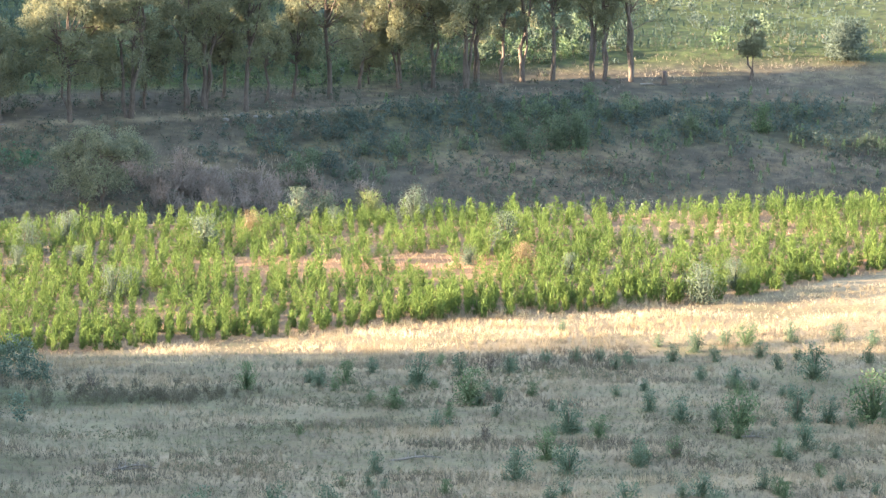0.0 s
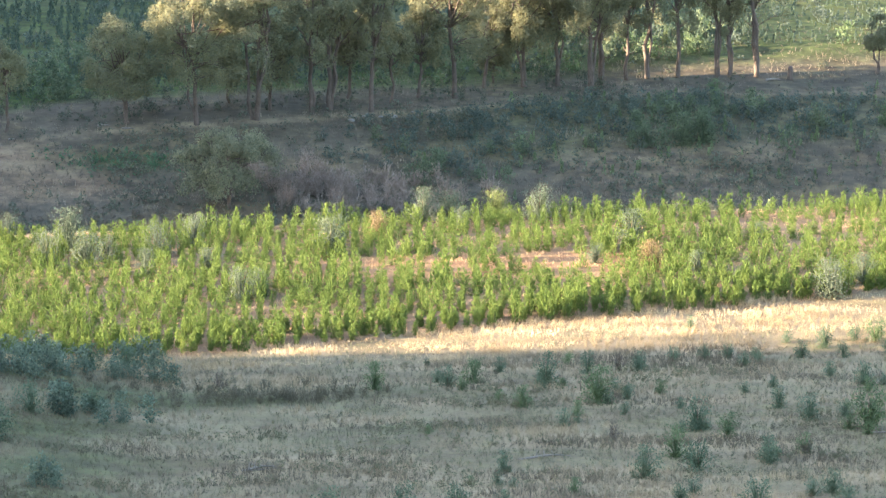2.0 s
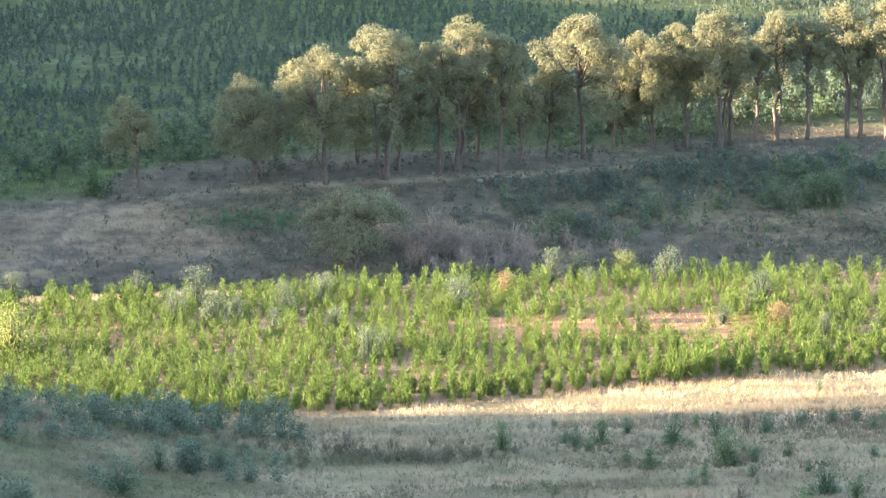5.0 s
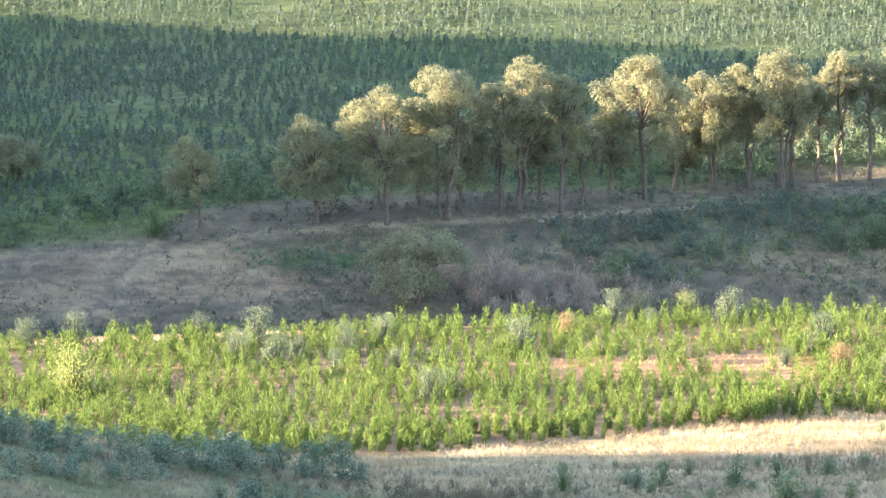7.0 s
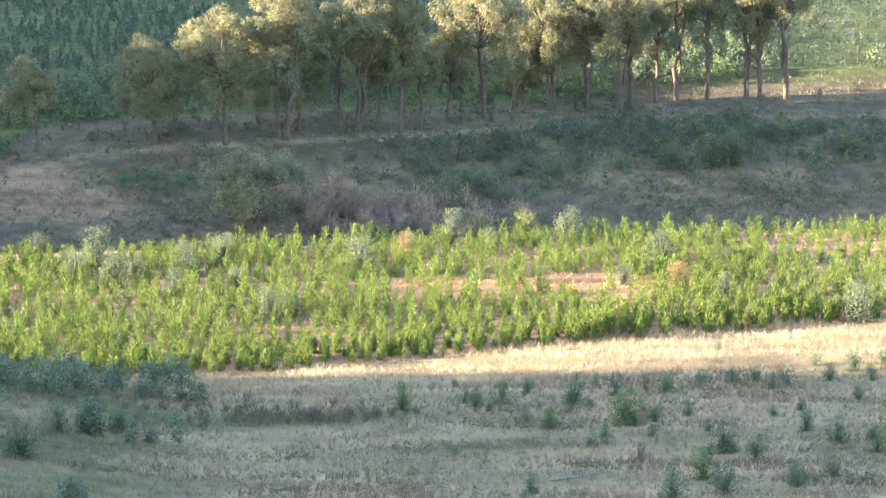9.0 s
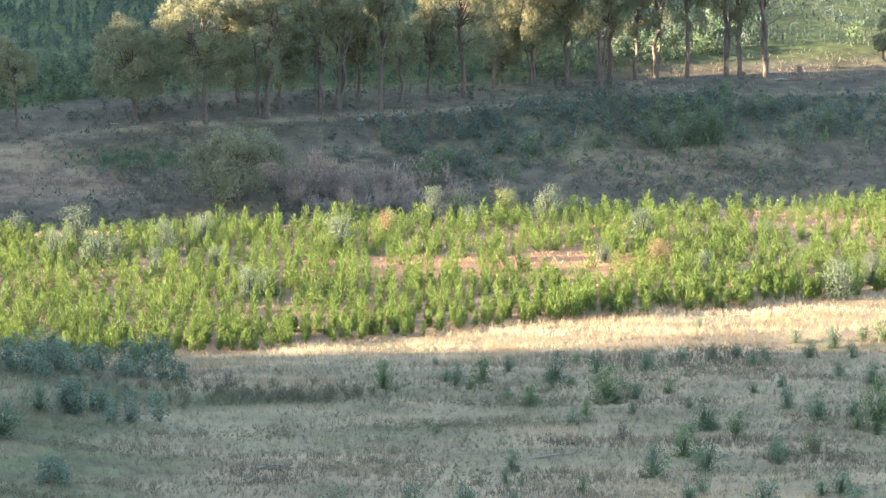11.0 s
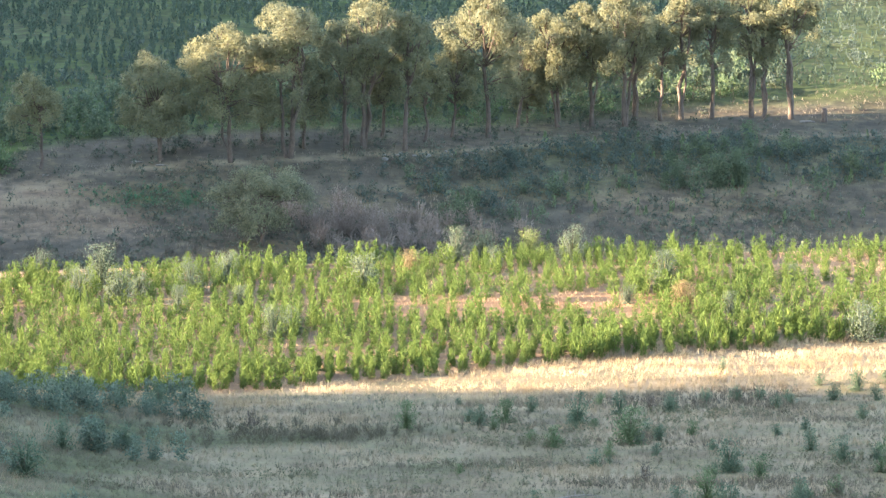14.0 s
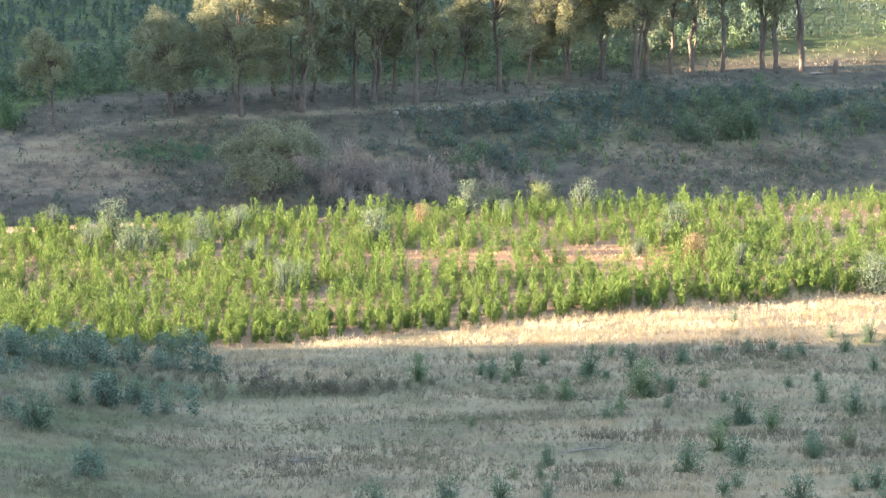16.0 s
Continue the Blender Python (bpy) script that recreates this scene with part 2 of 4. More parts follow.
def mesh_np(name, verts, tris, material):
    me = bpy.data.meshes.new(name)
    verts, tris = np.asarray(verts, np.float32), np.asarray(tris, np.int32)
    me.vertices.add(len(verts))
    me.vertices.foreach_set("co", verts.ravel())
    me.loops.add(tris.size)
    me.loops.foreach_set("vertex_index", tris.ravel())
    me.polygons.add(len(tris))
    me.polygons.foreach_set("loop_start", np.arange(0, tris.size, 3, dtype=np.int32))
    me.update(calc_edges=True)
    me.materials.append(material)
    return me


def join(pieces):
    vs, fs, n = [], [], 0
    for v, f in pieces:
        vs.append(v)
        fs.append(np.asarray(f) + n)
        n += len(v)
    return np.concatenate(vs), np.concatenate(fs)


def spread(shapes, x, y, size, sink=0.0):
    """Many plants in one mesh: shapes chosen, turned and sized at random on the ground."""
    z = height(x, y) - sink
    pick, turn = RNG.integers(0, len(shapes), len(x)), RNG.uniform(0, 2 * math.pi, len(x))
    vs, fs, n = [], [], 0
    for k, (v, f) in enumerate(shapes):
        i = np.nonzero(pick == k)[0]
        if not len(i):
            continue
        c, s, g = np.cos(turn[i])[:, None], np.sin(turn[i])[:, None], size[i][:, None]
        out = np.stack([(v[:, 0] * c - v[:, 1] * s) * g + x[i][:, None], (v[:, 0] * s + v[:, 1] * c) * g + y[i][:, None], v[:, 2] * g + z[i][:, None]], -1)
        vs.append(out.reshape(-1, 3))
        fs.append((f[None] + (np.arange(len(i)) * len(v))[:, None, None] + n).reshape(-1, 3))
        n += len(i) * len(v)
    return np.concatenate(vs), np.concatenate(fs)


def part(name, mesh, parent, label=""):
    ob = new(name, mesh)
    ob.parent = parent
    if label:
        tagged(ob, label)
    return ob


def unit(v):
    return v / np.maximum(np.linalg.norm(v, axis=-1, keepdims=True), 1e-9)


def tube(points, radii, sides=6):
    """A tapered, bent stem through the given points, closed at the tip."""
    p, vs, fs = np.asarray(points, float), [], []
    for k in range(len(p)):
        d = unit(p[min(k + 1, len(p) - 1)] - p[max(k - 1, 0)])
        a = unit(np.cross(d, (0.31, 0.95, 0.05)))
        b = np.cross(d, a)
        t = np.arange(sides) * 2 * math.pi / sides
        vs.append(p[k] + radii[k] * (np.cos(t)[:, None] * a + np.sin(t)[:, None] * b))
    for k in range(len(p) - 1):
        for s in range(sides):
            q, r = k * sides + s, k * sides + (s + 1) % sides
            fs += [(q, r, r + sides), (q, r + sides, q + sides)]
    last = (len(p) - 1) * sides
    fs += [(last, last + s, last + s + 1) for s in range(1, sides - 1)]
    return np.concatenate(vs), np.array(fs)


def across(along, puff, loose=0.4):
    """The way a leaf spreads so that it faces outward from its tuft, a little unevenly."""
    return unit(np.cross(along, unit(puff) + RNG.normal(size=puff.shape) * loose))


def blades(base, tip, width, puff):
    """Narrow pointed leaves from base to tip."""
    side = across(tip - base, puff) * width[:, None] * 0.5
    n = len(base)
    return np.stack([base - side, base + side, tip], 1).reshape(-1, 3), np.arange(3 * n).reshape(n, 3)


def sprays(centre, along, length, width, puff):
    """Lance-shaped leaf sprays: a folded diamond each."""
    along = unit(along)
    half, wide = along * length[:, None] * 0.5, across(along, puff) * width[:, None] * 0.5
    n = len(centre)
    v = np.stack([centre - half, centre + wide + half * 0.1, centre + half, centre - wide + half * 0.1], 1).reshape(-1, 3)
    i = np.arange(n)[:, None] * 4
    return v, np.concatenate([i + (0, 1, 2), i + (0, 2, 3)])


# ---- plants, each about one metre high unless said ----
def conifer_shape(whorls=7, needles=12, wide=0.22):
    """A young pine: whorls of upswept needled branches that shorten towards a candle at the top."""
    pieces = []
    for k in range(whorls):
        u = 0.06 + 0.74 * k / (whorls - 1)
        arms = 5 if k < whorls - 2 else 3
        for j in range(arms):
            a = 2 * math.pi * (j + RNG.uniform(-0.3, 0.3)) / arms + k * 0.9
            reach = wide * (0.78 + 0.6 * u - 1.15 * u * u) * RNG.uniform(0.55, 1.2)
            out = np.array([math.cos(a), math.sin(a), 0])
            tuft = out * reach * 0.66 + (0, 0, u + RNG.uniform(-0.04, 0.05))
            n = needles if k < whorls - 2 else needles - 3
            off = RNG.normal(size=(n, 3)) * (0.04, 0.04, 0.05) + out * reach * RNG.uniform(-0.42, 0.3, (n, 1))
            base = tuft + off
            base[:, 2] = np.maximum(base[:, 2], 0.0)
            tip = base + unit(out * 0.32 + RNG.normal(size=(n, 3)) * 0.3 + (0, 0, 0.95)) * RNG.uniform(0.1, 0.19, (n, 1))
            pieces.append(blades(base, tip, RNG.uniform(0.026, 0.042, n), out * 0.8 + unit(off) * 0.7 + (0, 0, 0.25)))
    n = 16
    q, a = RNG.uniform(0, 1, n), RNG.uniform(0, 2 * math.pi, n)
    base = np.stack([np.cos(a) * 0.03, np.sin(a) * 0.03, 0.76 + 0.16 * q], -1)
    tip = base + np.stack([np.cos(a) * 0.04 * (1 - q), np.sin(a) * 0.04 * (1 - q), RNG.uniform(0.06, 0.1, n)], -1)
    pieces.append(blades(base, tip, RNG.uniform(0.03, 0.045, n), np.stack([np.cos(a), np.sin(a), 0.4 + 0 * a], -1)))
    return join(pieces)


def spire_shape(n=30, wide=0.3):
    """A small pine far off: a pointed spire of broad needle sprays."""
    u = (np.arange(n) + 0.5) / n * 0.86
    a = np.arange(n) * 2.4 + RNG.uniform(-0.4, 0.4, n)
    reach = wide * (1 - 0.85 * u) * RNG.uniform(0.7, 1.2, n)
    base = np.stack([np.cos(a) * reach * 0.3, np.sin(a) * reach * 0.3, u * 0.92], -1)
    tip = np.stack([np.cos(a) * reach, np.sin(a) * reach, u + 0.12 + 0.07 * RNG.uniform(size=n)], -1)
    out = np.stack([np.cos(a), np.sin(a), 0.3 + 0 * a], -1)
    top = np.tile(np.array([[0, 0, 0.74]]), (3, 1))
    return join([blades(base, tip, RNG.uniform(0.14, 0.22, n), out), blades(tip * (0.6, 0.6, 1), base * (0.8, 0.8, 0.8), RNG.uniform(0.13, 0.2, n), out),
                 blades(top, top + (0, 0, 0.26) + RNG.normal(size=(3, 3)) * 0.02, np.full(3, 0.09), np.array([[1, 0, 0.4], [-0.6, 0.7, 0.4], [-0.6, -0.7, 0.4]]))])


def bushy_shape(clumps=10, leaves=18, wide=0.42, leaf=0.13, low=0.15, upright=0.4, stems=True, spread=0.1):
    """A leafy bush: clumps of leaves on thin stems, fuller in the middle, with an uneven outline."""
    pieces = []
    for k in range(clumps):
        u = low + (0.94 - low) * RNG.uniform(0, 1) ** 1.15
        r = wide * math.sqrt(max(0.05, 1 - ((u - 0.36) / 0.64) ** 2)) * RNG.uniform(0.25, 0.95)
        a = RNG.uniform(0, 2 * math.pi)
        c = np.array([r * math.cos(a), r * math.sin(a), u])
        off = RNG.normal(size=(leaves, 3)) * (spread, spread, 0.9 * spread)
        way = off * 3 + RNG.normal(size=(leaves, 3)) * 0.5 + (0, 0, upright)
        pos = c + off
        pos[:, 2] = np.clip(pos[:, 2], 0.03, 1.0)
        pieces.append(sprays(pos, way, RNG.uniform(0.7, 1.3, leaves) * leaf, RNG.uniform(0.4, 0.65, leaves) * leaf,
                             unit(off) * 0.7 + unit(c - (0, 0, 0.3)) * 0.8 + (0, 0, 0.2)))
        if stems:
            pieces.append(tube([(0, 0, 0.02), c * (0.45, 0.45, 0.6), c], [0.02, 0.014, 0.005], 3))
    return join(pieces)


def twiggy_shape(stems=26, wide=0.5):
    """A leafless or dead bush: a fan of fine upright twigs."""
    pieces = []
    for k in range(stems):
        a, r = RNG.uniform(0, 2 * math.pi), wide * math.sqrt(RNG.uniform(0, 1))
        top = np.array([r * math.cos(a), r * math.sin(a), RNG.uniform(0.5, 1.0) * (1 - 0.4 * (r / wide) ** 2)])
        n = 7
        q = RNG.uniform(0.35, 1.0, (n, 1))
        base = top * q * (0.8, 0.8, 1)
        tip = base + unit(top + RNG.normal(size=(n, 3)) * 0.45) * RNG.uniform(0.12, 0.3, (n, 1))
        pieces.append(blades(base, tip, RNG.uniform(0.012, 0.035, n), unit(base - (0, 0, 0.3)) + RNG.normal(size=(n, 3)) * 0.3))
        pieces.append(blades(np.zeros((1, 3)), top[None], np.array([0.02]), top[None]))
    return join(pieces)


def tuft_shape(n=7, wide=0.36, thick=0.046):
    a, r = RNG.uniform(0, 2 * math.pi, n), RNG.uniform(0, wide, n)
    base = np.stack([r * np.cos(a), r * np.sin(a), np.full(n, -0.03)], -1)
    tip = base + np.stack([RNG.normal(size=n) * 0.22, RNG.normal(size=n) * 0.22, RNG.uniform(0.55, 1.0, n)], -1)
    return blades(base, tip, RNG.uniform(0.6, 1.3, n) * thick, np.stack([np.cos(a), np.sin(a), 0.75 + 0 * a], -1))


def gum_parts(h, wide, seed, crown=0.45, lush=1.0, stems=1, lean=(0.0, 0.0), dome=0.3, low=0.25):
    """A eucalypt h metres high: bark and leaves apart. Trunks that fork into rising limbs, a domed crown of billowing leaf
    clumps from the share `crown` of the height upward, and looser hanging foliage below them down to the share `low`."""
    r = np.random.default_rng(seed)
    wood, clumps = [], []
    thick = 0.0125 * h + 0.05
    top = np.array([lean[0], lean[1], 0.0])

    def axis(u):  # the middle of the tree at the share u of its height
        return top * u ** 1.5 + (0, 0, h * u)

    trunks = []
    for k in range(stems):
        a = r.uniform(0, 2 * math.pi)
        out = np.array([math.cos(a), math.sin(a) * 0.6, 0]) * (wide * r.uniform(0.2, 0.42) if k or stems > 2 else 0.8 * r.uniform())
        ups = np.linspace(0, crown + 0.16 * r.uniform(0.6, 1.4), 7)
        line = np.array([axis(u) + out * (0.12 + 0.88 * (u / ups[-1])) + r.normal(size=3) * (0.2, 0.2, 0) * (u > 0) for u in ups])
        line[0, 2] = -0.4
        size = thick * (1.0 if k == 0 else r.uniform(0.6, 0.85))
        wood.append(tube(line, size * np.array([1.4, 1.05, 0.96, 0.88, 0.78, 0.66, 0.5]), 8))
        trunks.append((line, size))
    heads = int(8 + wide * 1.9)
    for k in range(heads):
        f, a = math.sqrt((k + 0.3) / heads) * 0.92, k * 2.4 + r.uniform(-0.4, 0.4)
        drop = dome * f * f + (0 if k % 3 else r.uniform(0.0, 0.5) * (1 - crown))
        u = max(crown + 0.06, 0.93 - drop * r.uniform(0.7, 1.2) - 0.03)
        end = axis(u) + np.array([math.cos(a), math.sin(a), 0]) * wide * f
        line, size = trunks[k % stems]
        start = line[int(r.integers(4, 7))]
        mid = start * 0.5 + end * 0.5 + np.array([math.cos(a), math.sin(a), -0.3]) * wide * f * r.uniform(-0.1, 0.3) + r.normal(size=3) * 0.3
        q = np.linspace(0, 1, 6)[:, None]
        limb = (1 - q) ** 2 * start + 2 * q * (1 - q) * mid + q * q * end + r.normal(size=(6, 3)) * 0.1 * (q > 0)
        wood.append(tube(limb, np.linspace(size * r.uniform(0.36, 0.5), 0.05, 6), 5))
        billow = wide * r.uniform(0.16, 0.25) + 0.2
        for j in range(4):
            d = unit(r.normal(size=3) + (0, 0, 0.15))
            c = end + d * billow * np.array([0.95, 0.95, 0.7]) * (j > 0)
            fat = billow * r.uniform(0.7, 1.05)
            c[2] = min(c[2], h - fat * 0.7)
            wood.append(tube([limb[4], (limb[5] + c) / 2, c], [0.06, 0.04, 0.012], 3))
            clumps.append((c, fat, 0.8))
    for k in range(int((9 + 3.4 * wide) * lush)):  # hanging foliage under the dome and on side shoots
        line, size = trunks[int(r.integers(stems))]
        u, a = low + (crown + 0.22 - low) * r.uniform(0, 1) ** 0.75, r.uniform(0, 2 * math.pi)
        c = axis(u) + np.array([math.cos(a), math.sin(a), 0]) * wide * r.uniform(0.3, 1.0)
        root = line[int(np.clip(u / max(crown, 0.05) * 4.4, 2, 6))]
        wood.append(tube([root, (root + c) / 2 + (0, 0, 0.4), c], [0.07, 0.045, 0.012], 4))
        fat = 0.25 + wide * r.uniform(0.1, 0.19)
        clumps.append((c, fat, 1.2))
        clumps.append((c + r.normal(size=3) * fat * 0.8, fat * 0.8, 1.25))
    for k in range(3):  # bare dead branches
        line, size = trunks[int(r.integers(stems))]
        a, root = r.uniform(0, 2 * math.pi), line[int(r.integers(2, 5))]
        end = root + np.array([math.cos(a), math.sin(a), r.uniform(0.2, 0.8)]) * wide * r.uniform(0.25, 0.5)
        wood.append(tube([root, (root + end) / 2 + r.normal(size=3) * 0.2, end], [0.08, 0.05, 0.015], 4))
    leaves, heart = [], axis(0.5 * (1 + crown)) - (0, 0, 0.1 * h)
    for c, size, tall in clumps:
        n = int(150 * (size / 1.1) ** 1.7) + 36
        d = unit(r.normal(size=(n, 3)) + (0, 0, 0.2))
        lumps = 1 + 0.18 * np.sin(d[:, :1] * 5 + r.uniform(0, 6)) * np.sin(d[:, 1:2] * 5 + r.uniform(0, 6))
        shell = d * lumps * r.uniform(0.35, 1.05, (n, 1)) ** 0.5 * size * np.array([1, 1, tall])
        shell[:, 2] -= np.abs(r.normal(size=n)) * 0.14 * size
        way = r.normal(size=(n, 3)) * 0.5 + (0, 0, -0.7) + d * 0.5
        leaves.append(sprays(c + shell, way, r.uniform(0.2, 0.36, n), r.uniform(0.11, 0.18, n), d * 0.8 + unit(c - heart) * 0.45 + (0, 0, 0.12)))
    return join(wood), join(leaves)


def log_shape(length, thick, bend=0.08, snags=2):
    q = np.linspace(-0.5, 0.5, 7)
    line = np.stack([q * length, np.sin(q * 5) * bend * length * 0.5, 0.5 * thick + np.cos(q * 4) * bend * length * 0.3], -1)
    pieces = [tube(line, thick * np.array([0.62, 0.6, 0.56, 0.5, 0.42, 0.3, 0.12]), 7)]
    for k in range(snags):
        at = line[2 + k % 4]
        up = at + np.array([RNG.uniform(-0.2, 0.3), RNG.uniform(-0.25, 0.25), RNG.uniform(0.2, 0.45)]) * length * 0.4
        pieces.append(tube([at, (at + up) / 2 + RNG.normal(size=3) * 0.04, up], [thick * 0.3, thick * 0.2, thick * 0.06], 5))
    return join(pieces)


def set_down(ob, x, y, size=1.0, turn=0.0, sink=0.05):
    ob.matrix_basis = pose(x, y, float(height(x, y)) - sink, 0, 0, turn) @ Matrix.Diagonal((size, size, size, 1))
    return ob


# ---- ground: one sheet from the camera's hill to the horizon ----
FRONT = lambda x: np.interp(x, [-60, -27, -7, 27, 58, 76, 110], [262, 266, 270.5, 282.5, 293.5, 307, 335])  # near edge of the plantation
BACK = lambda x: 340.5 + 0.13 * x  # far edge of the plantation
TRACK = lambda x: np.interp(x, [-70, -37, -33, -23, -12, 1, 26, 54, 100], [356, 371, 381, 389, 391.5, 394.5, 404, 419, 424])  # track below the gums


def cover_of(x, y):
    n1, n2, n3 = value_noise(x, y * 2.2, 10, 5), value_noise(x, y * 2.0, 4.5, 6), value_noise(x, y, 45, 8)
    drift = smooth(0.28, 0.72, 0.6 * n1 + 0.4 * n2)
    field = smooth(-1.5, 1.5, y - FRONT(x)) * (1 - smooth(-2, 2, y - BACK(x)))
    fore = 1 - smooth(-1.5, 1.5, y - FRONT(x))
    slope = smooth(-2, 2, y - BACK(x)) * (1 - smooth(-2, 2, y - TRACK(x)))
    terrace = smooth(-2, 2, y - TRACK(x)) * (1 - smooth(12, 20, y - TRACK(x)))
    hill = smooth(12, 20, y - TRACK(x))
    yard = np.exp(-(((x + 42) / 24) ** 2 + ((y - 372) / 13) ** 2) ** 2)
    scar = np.exp(-(((x - 22) / 20) ** 2 + ((y - 311) / 8) ** 2) ** 2)
    ruts = np.exp(-((y - TRACK(x)) / 1.4) ** 2) * smooth(-75, -60, x)
    bend = np.interp(y, [350, 356, 361.5, 368, 374, 379, 384, 388], [-47, -42, -39, -37.3, -37.6, -36, -32, -26])
    wheels = (np.exp(-((x - bend - 1.4) / 0.75) ** 2) + np.exp(-((x - bend + 1.4) / 0.75) ** 2)) * smooth(350, 354, y) * (1 - smooth(383, 388, y))
    gully = np.exp(-((y - BACK(x) - 17) / 5) ** 2) * (1 - smooth(-12, 5, x))
    earth = field * (0.35 + 0.35 * n1 + 0.5 * scar) + fore * (0.12 * n1 + 0.35 * smooth(262, 270, y) * n2) + slope * 0.2 * n1 + terrace * 0.12 * n1 + hill * 0.05 * n1 + 0.08 * yard * (1 - wheels)
    straw = fore * (0.5 + 0.4 * drift) + 0.35 * field * smooth(-8, -22, x) * smooth(-6, -3, y - BACK(x)) + field * (0.12 + 0.35 * n2) * (1 - 0.6 * scar) + slope * 0.3 * n1 * n2 + terrace * 0.16 * n2 * n1 + hill * 0.07 * n1 + 0.22 * np.exp(-((x - 100) / 24) ** 2 - ((y - 437) / 6) ** 2) + yard * (0.08 + 0.22 * n2) * (0.35 + 0.65 * smooth(0.25, 0.6, n1)) * (0.5 + 0.5 * smooth(-52, -40, x)) * (1 - wheels) * (1 - 0.8 * gully) + 0.2 * ruts + 0.75 * np.exp(-((y - TRACK(x) + 0.9) / 0.8) ** 2) * smooth(-24, -18, x) * (1 - smooth(30, 45, x)) * (0.4 + 0.6 * n2) + 0.12 * slope * np.exp(-((y - TRACK(x) + 23 + 5 * smooth(30, 80, x)) / 3.5) ** 2) * smooth(15, 30, x) * smooth(0.35, 0.6, n1)
    lush = fore * 0.32 * (1 - drift) * (0.5 + 0.5 * n3) + field * 0.3 * n3 + slope * (0.06 + 0.24 * n3 * n1) * (1 - yard) + 0.18 * slope * smooth(10, 35, x) * smooth(-27, -20, y - TRACK(x)) + terrace * 0.2 * n2 + hill * (0.5 + 0.3 * n3)
    hollow = np.exp(-(((x + 1) / 10) ** 2 + ((y - 246) / 5) ** 2)) + np.exp(-(((x + 7) / 7) ** 2 + ((y - 202) / 4) ** 2)) + 0.7 * np.exp(-(((x - 14) / 6) ** 2 + ((y - 234) / 3) ** 2)) + 0.7 * smooth(-4, -16, x) * (1 - smooth(262, 272, y))
    straw, lush = straw * (1 - 0.75 * np.clip(hollow, 0, 1) * fore), lush + 0.4 * np.clip(hollow, 0, 1) * fore
    spot = np.exp(-(((x + 16) / 7) ** 2 + ((y - 378.5) / 3.5) ** 2))
    lush = lush * (1 - 0.8 * ruts) * (1 - 0.9 * yard) + 0.35 * spot
    return np.clip(np.stack([earth, straw * (1 - spot), lush], -1), 0, 1)


def build_ground():
    gx = np.concatenate([np.linspace(-3200, -600, 14)[:-1], np.linspace(-600, -190, 42)[:-1], np.arange(-190, -112, 3.0), np.arange(-112, -64, 2.0), np.arange(-64, 106, 1.25), np.arange(106, 152, 2.0), np.linspace(152, 600, 30)[:-1], np.linspace(600, 3200, 14)])
    gy = np.concatenate([np.linspace(-2400, -200, 12)[:-1], np.linspace(-200, 176, 76)[:-1], np.arange(176, 446, 2.0), np.arange(446, 640, 2.0), np.linspace(640, 1400, 50)[:-1], np.linspace(1400, 3400, 12)])
    x, y = np.meshgrid(gx, gy)
    z = height(x, y)
    v = np.stack([x, y, z], -1).reshape(-1, 3)
    nx, ny = len(gx), len(gy)
    i = (np.arange(ny - 1)[:, None] * nx + np.arange(nx - 1)[None]).ravel()[:, None]
    me = mesh_np("ground", v, np.concatenate([i + (0, 1, nx + 1), i + (0, nx + 1, nx)]), M_GROUND)
    c = me.color_attributes.new("cover", "FLOAT_COLOR", "POINT")
    rgba = np.concatenate([cover_of(v[:, 0], v[:, 1]), np.ones((len(v), 1))], 1).astype(np.float32)
    c.data.foreach_set("color", rgba.ravel())
    me.polygons.foreach_set("use_smooth", np.ones(len(me.polygons), bool))
    return tagged(new("ground", me), "valley ground with dry grass, reddish earth and low growth", "ground", kind="structure")


build_ground()

# ---- the row of gums on the terrace ----
# x, y, height, half the crown's width, how far the crown hangs to the right, foot of the crown as a share of the height, fullness, stems
GUMS_TALL = [
    (-7.0, 392.1, 18.2, 4.9, -0.9, 0.42, 1.5, 2), (0.2, 394.6, 20.5, 4.9, -0.1, 0.5, 1.2, 3), (7.4, 398.0, 18.6, 3.2, -0.1, 0.5, 1.1, 2),
    (9.8, 400.3, 20.9, 4.3, 1.4, 0.48, 1.3, 3), (15.1, 400.3, 19.5, 2.9, 1.1, 0.5, 1.4, 1), (26.5, 410.9, 20.2, 5.0, -0.6, 0.5, 1.1, 1),
    (41.2, 422.3, 18.4, 2.8, -1.4, 0.45, 1.3, 2), (45.4, 419.4, 20.0, 4.4, -0.7, 0.52, 1.0, 3), (47.3, 423.8, 17.0, 3.3, 1.0, 0.5, 0.9, 2),
    (54.2, 428.6, 19.3, 3.3, 0.2, 0.56, 0.8, 2), (58.4, 429.3, 18.1, 2.6, 0.1, 0.58, 0.7, 1), (64.1, 429.9, 20.4, 3.4, -1.3, 0.54, 0.9, 2),
    (69.6, 429.4, 21.0, 3.8, -0.4, 0.52, 0.8, 3),
]
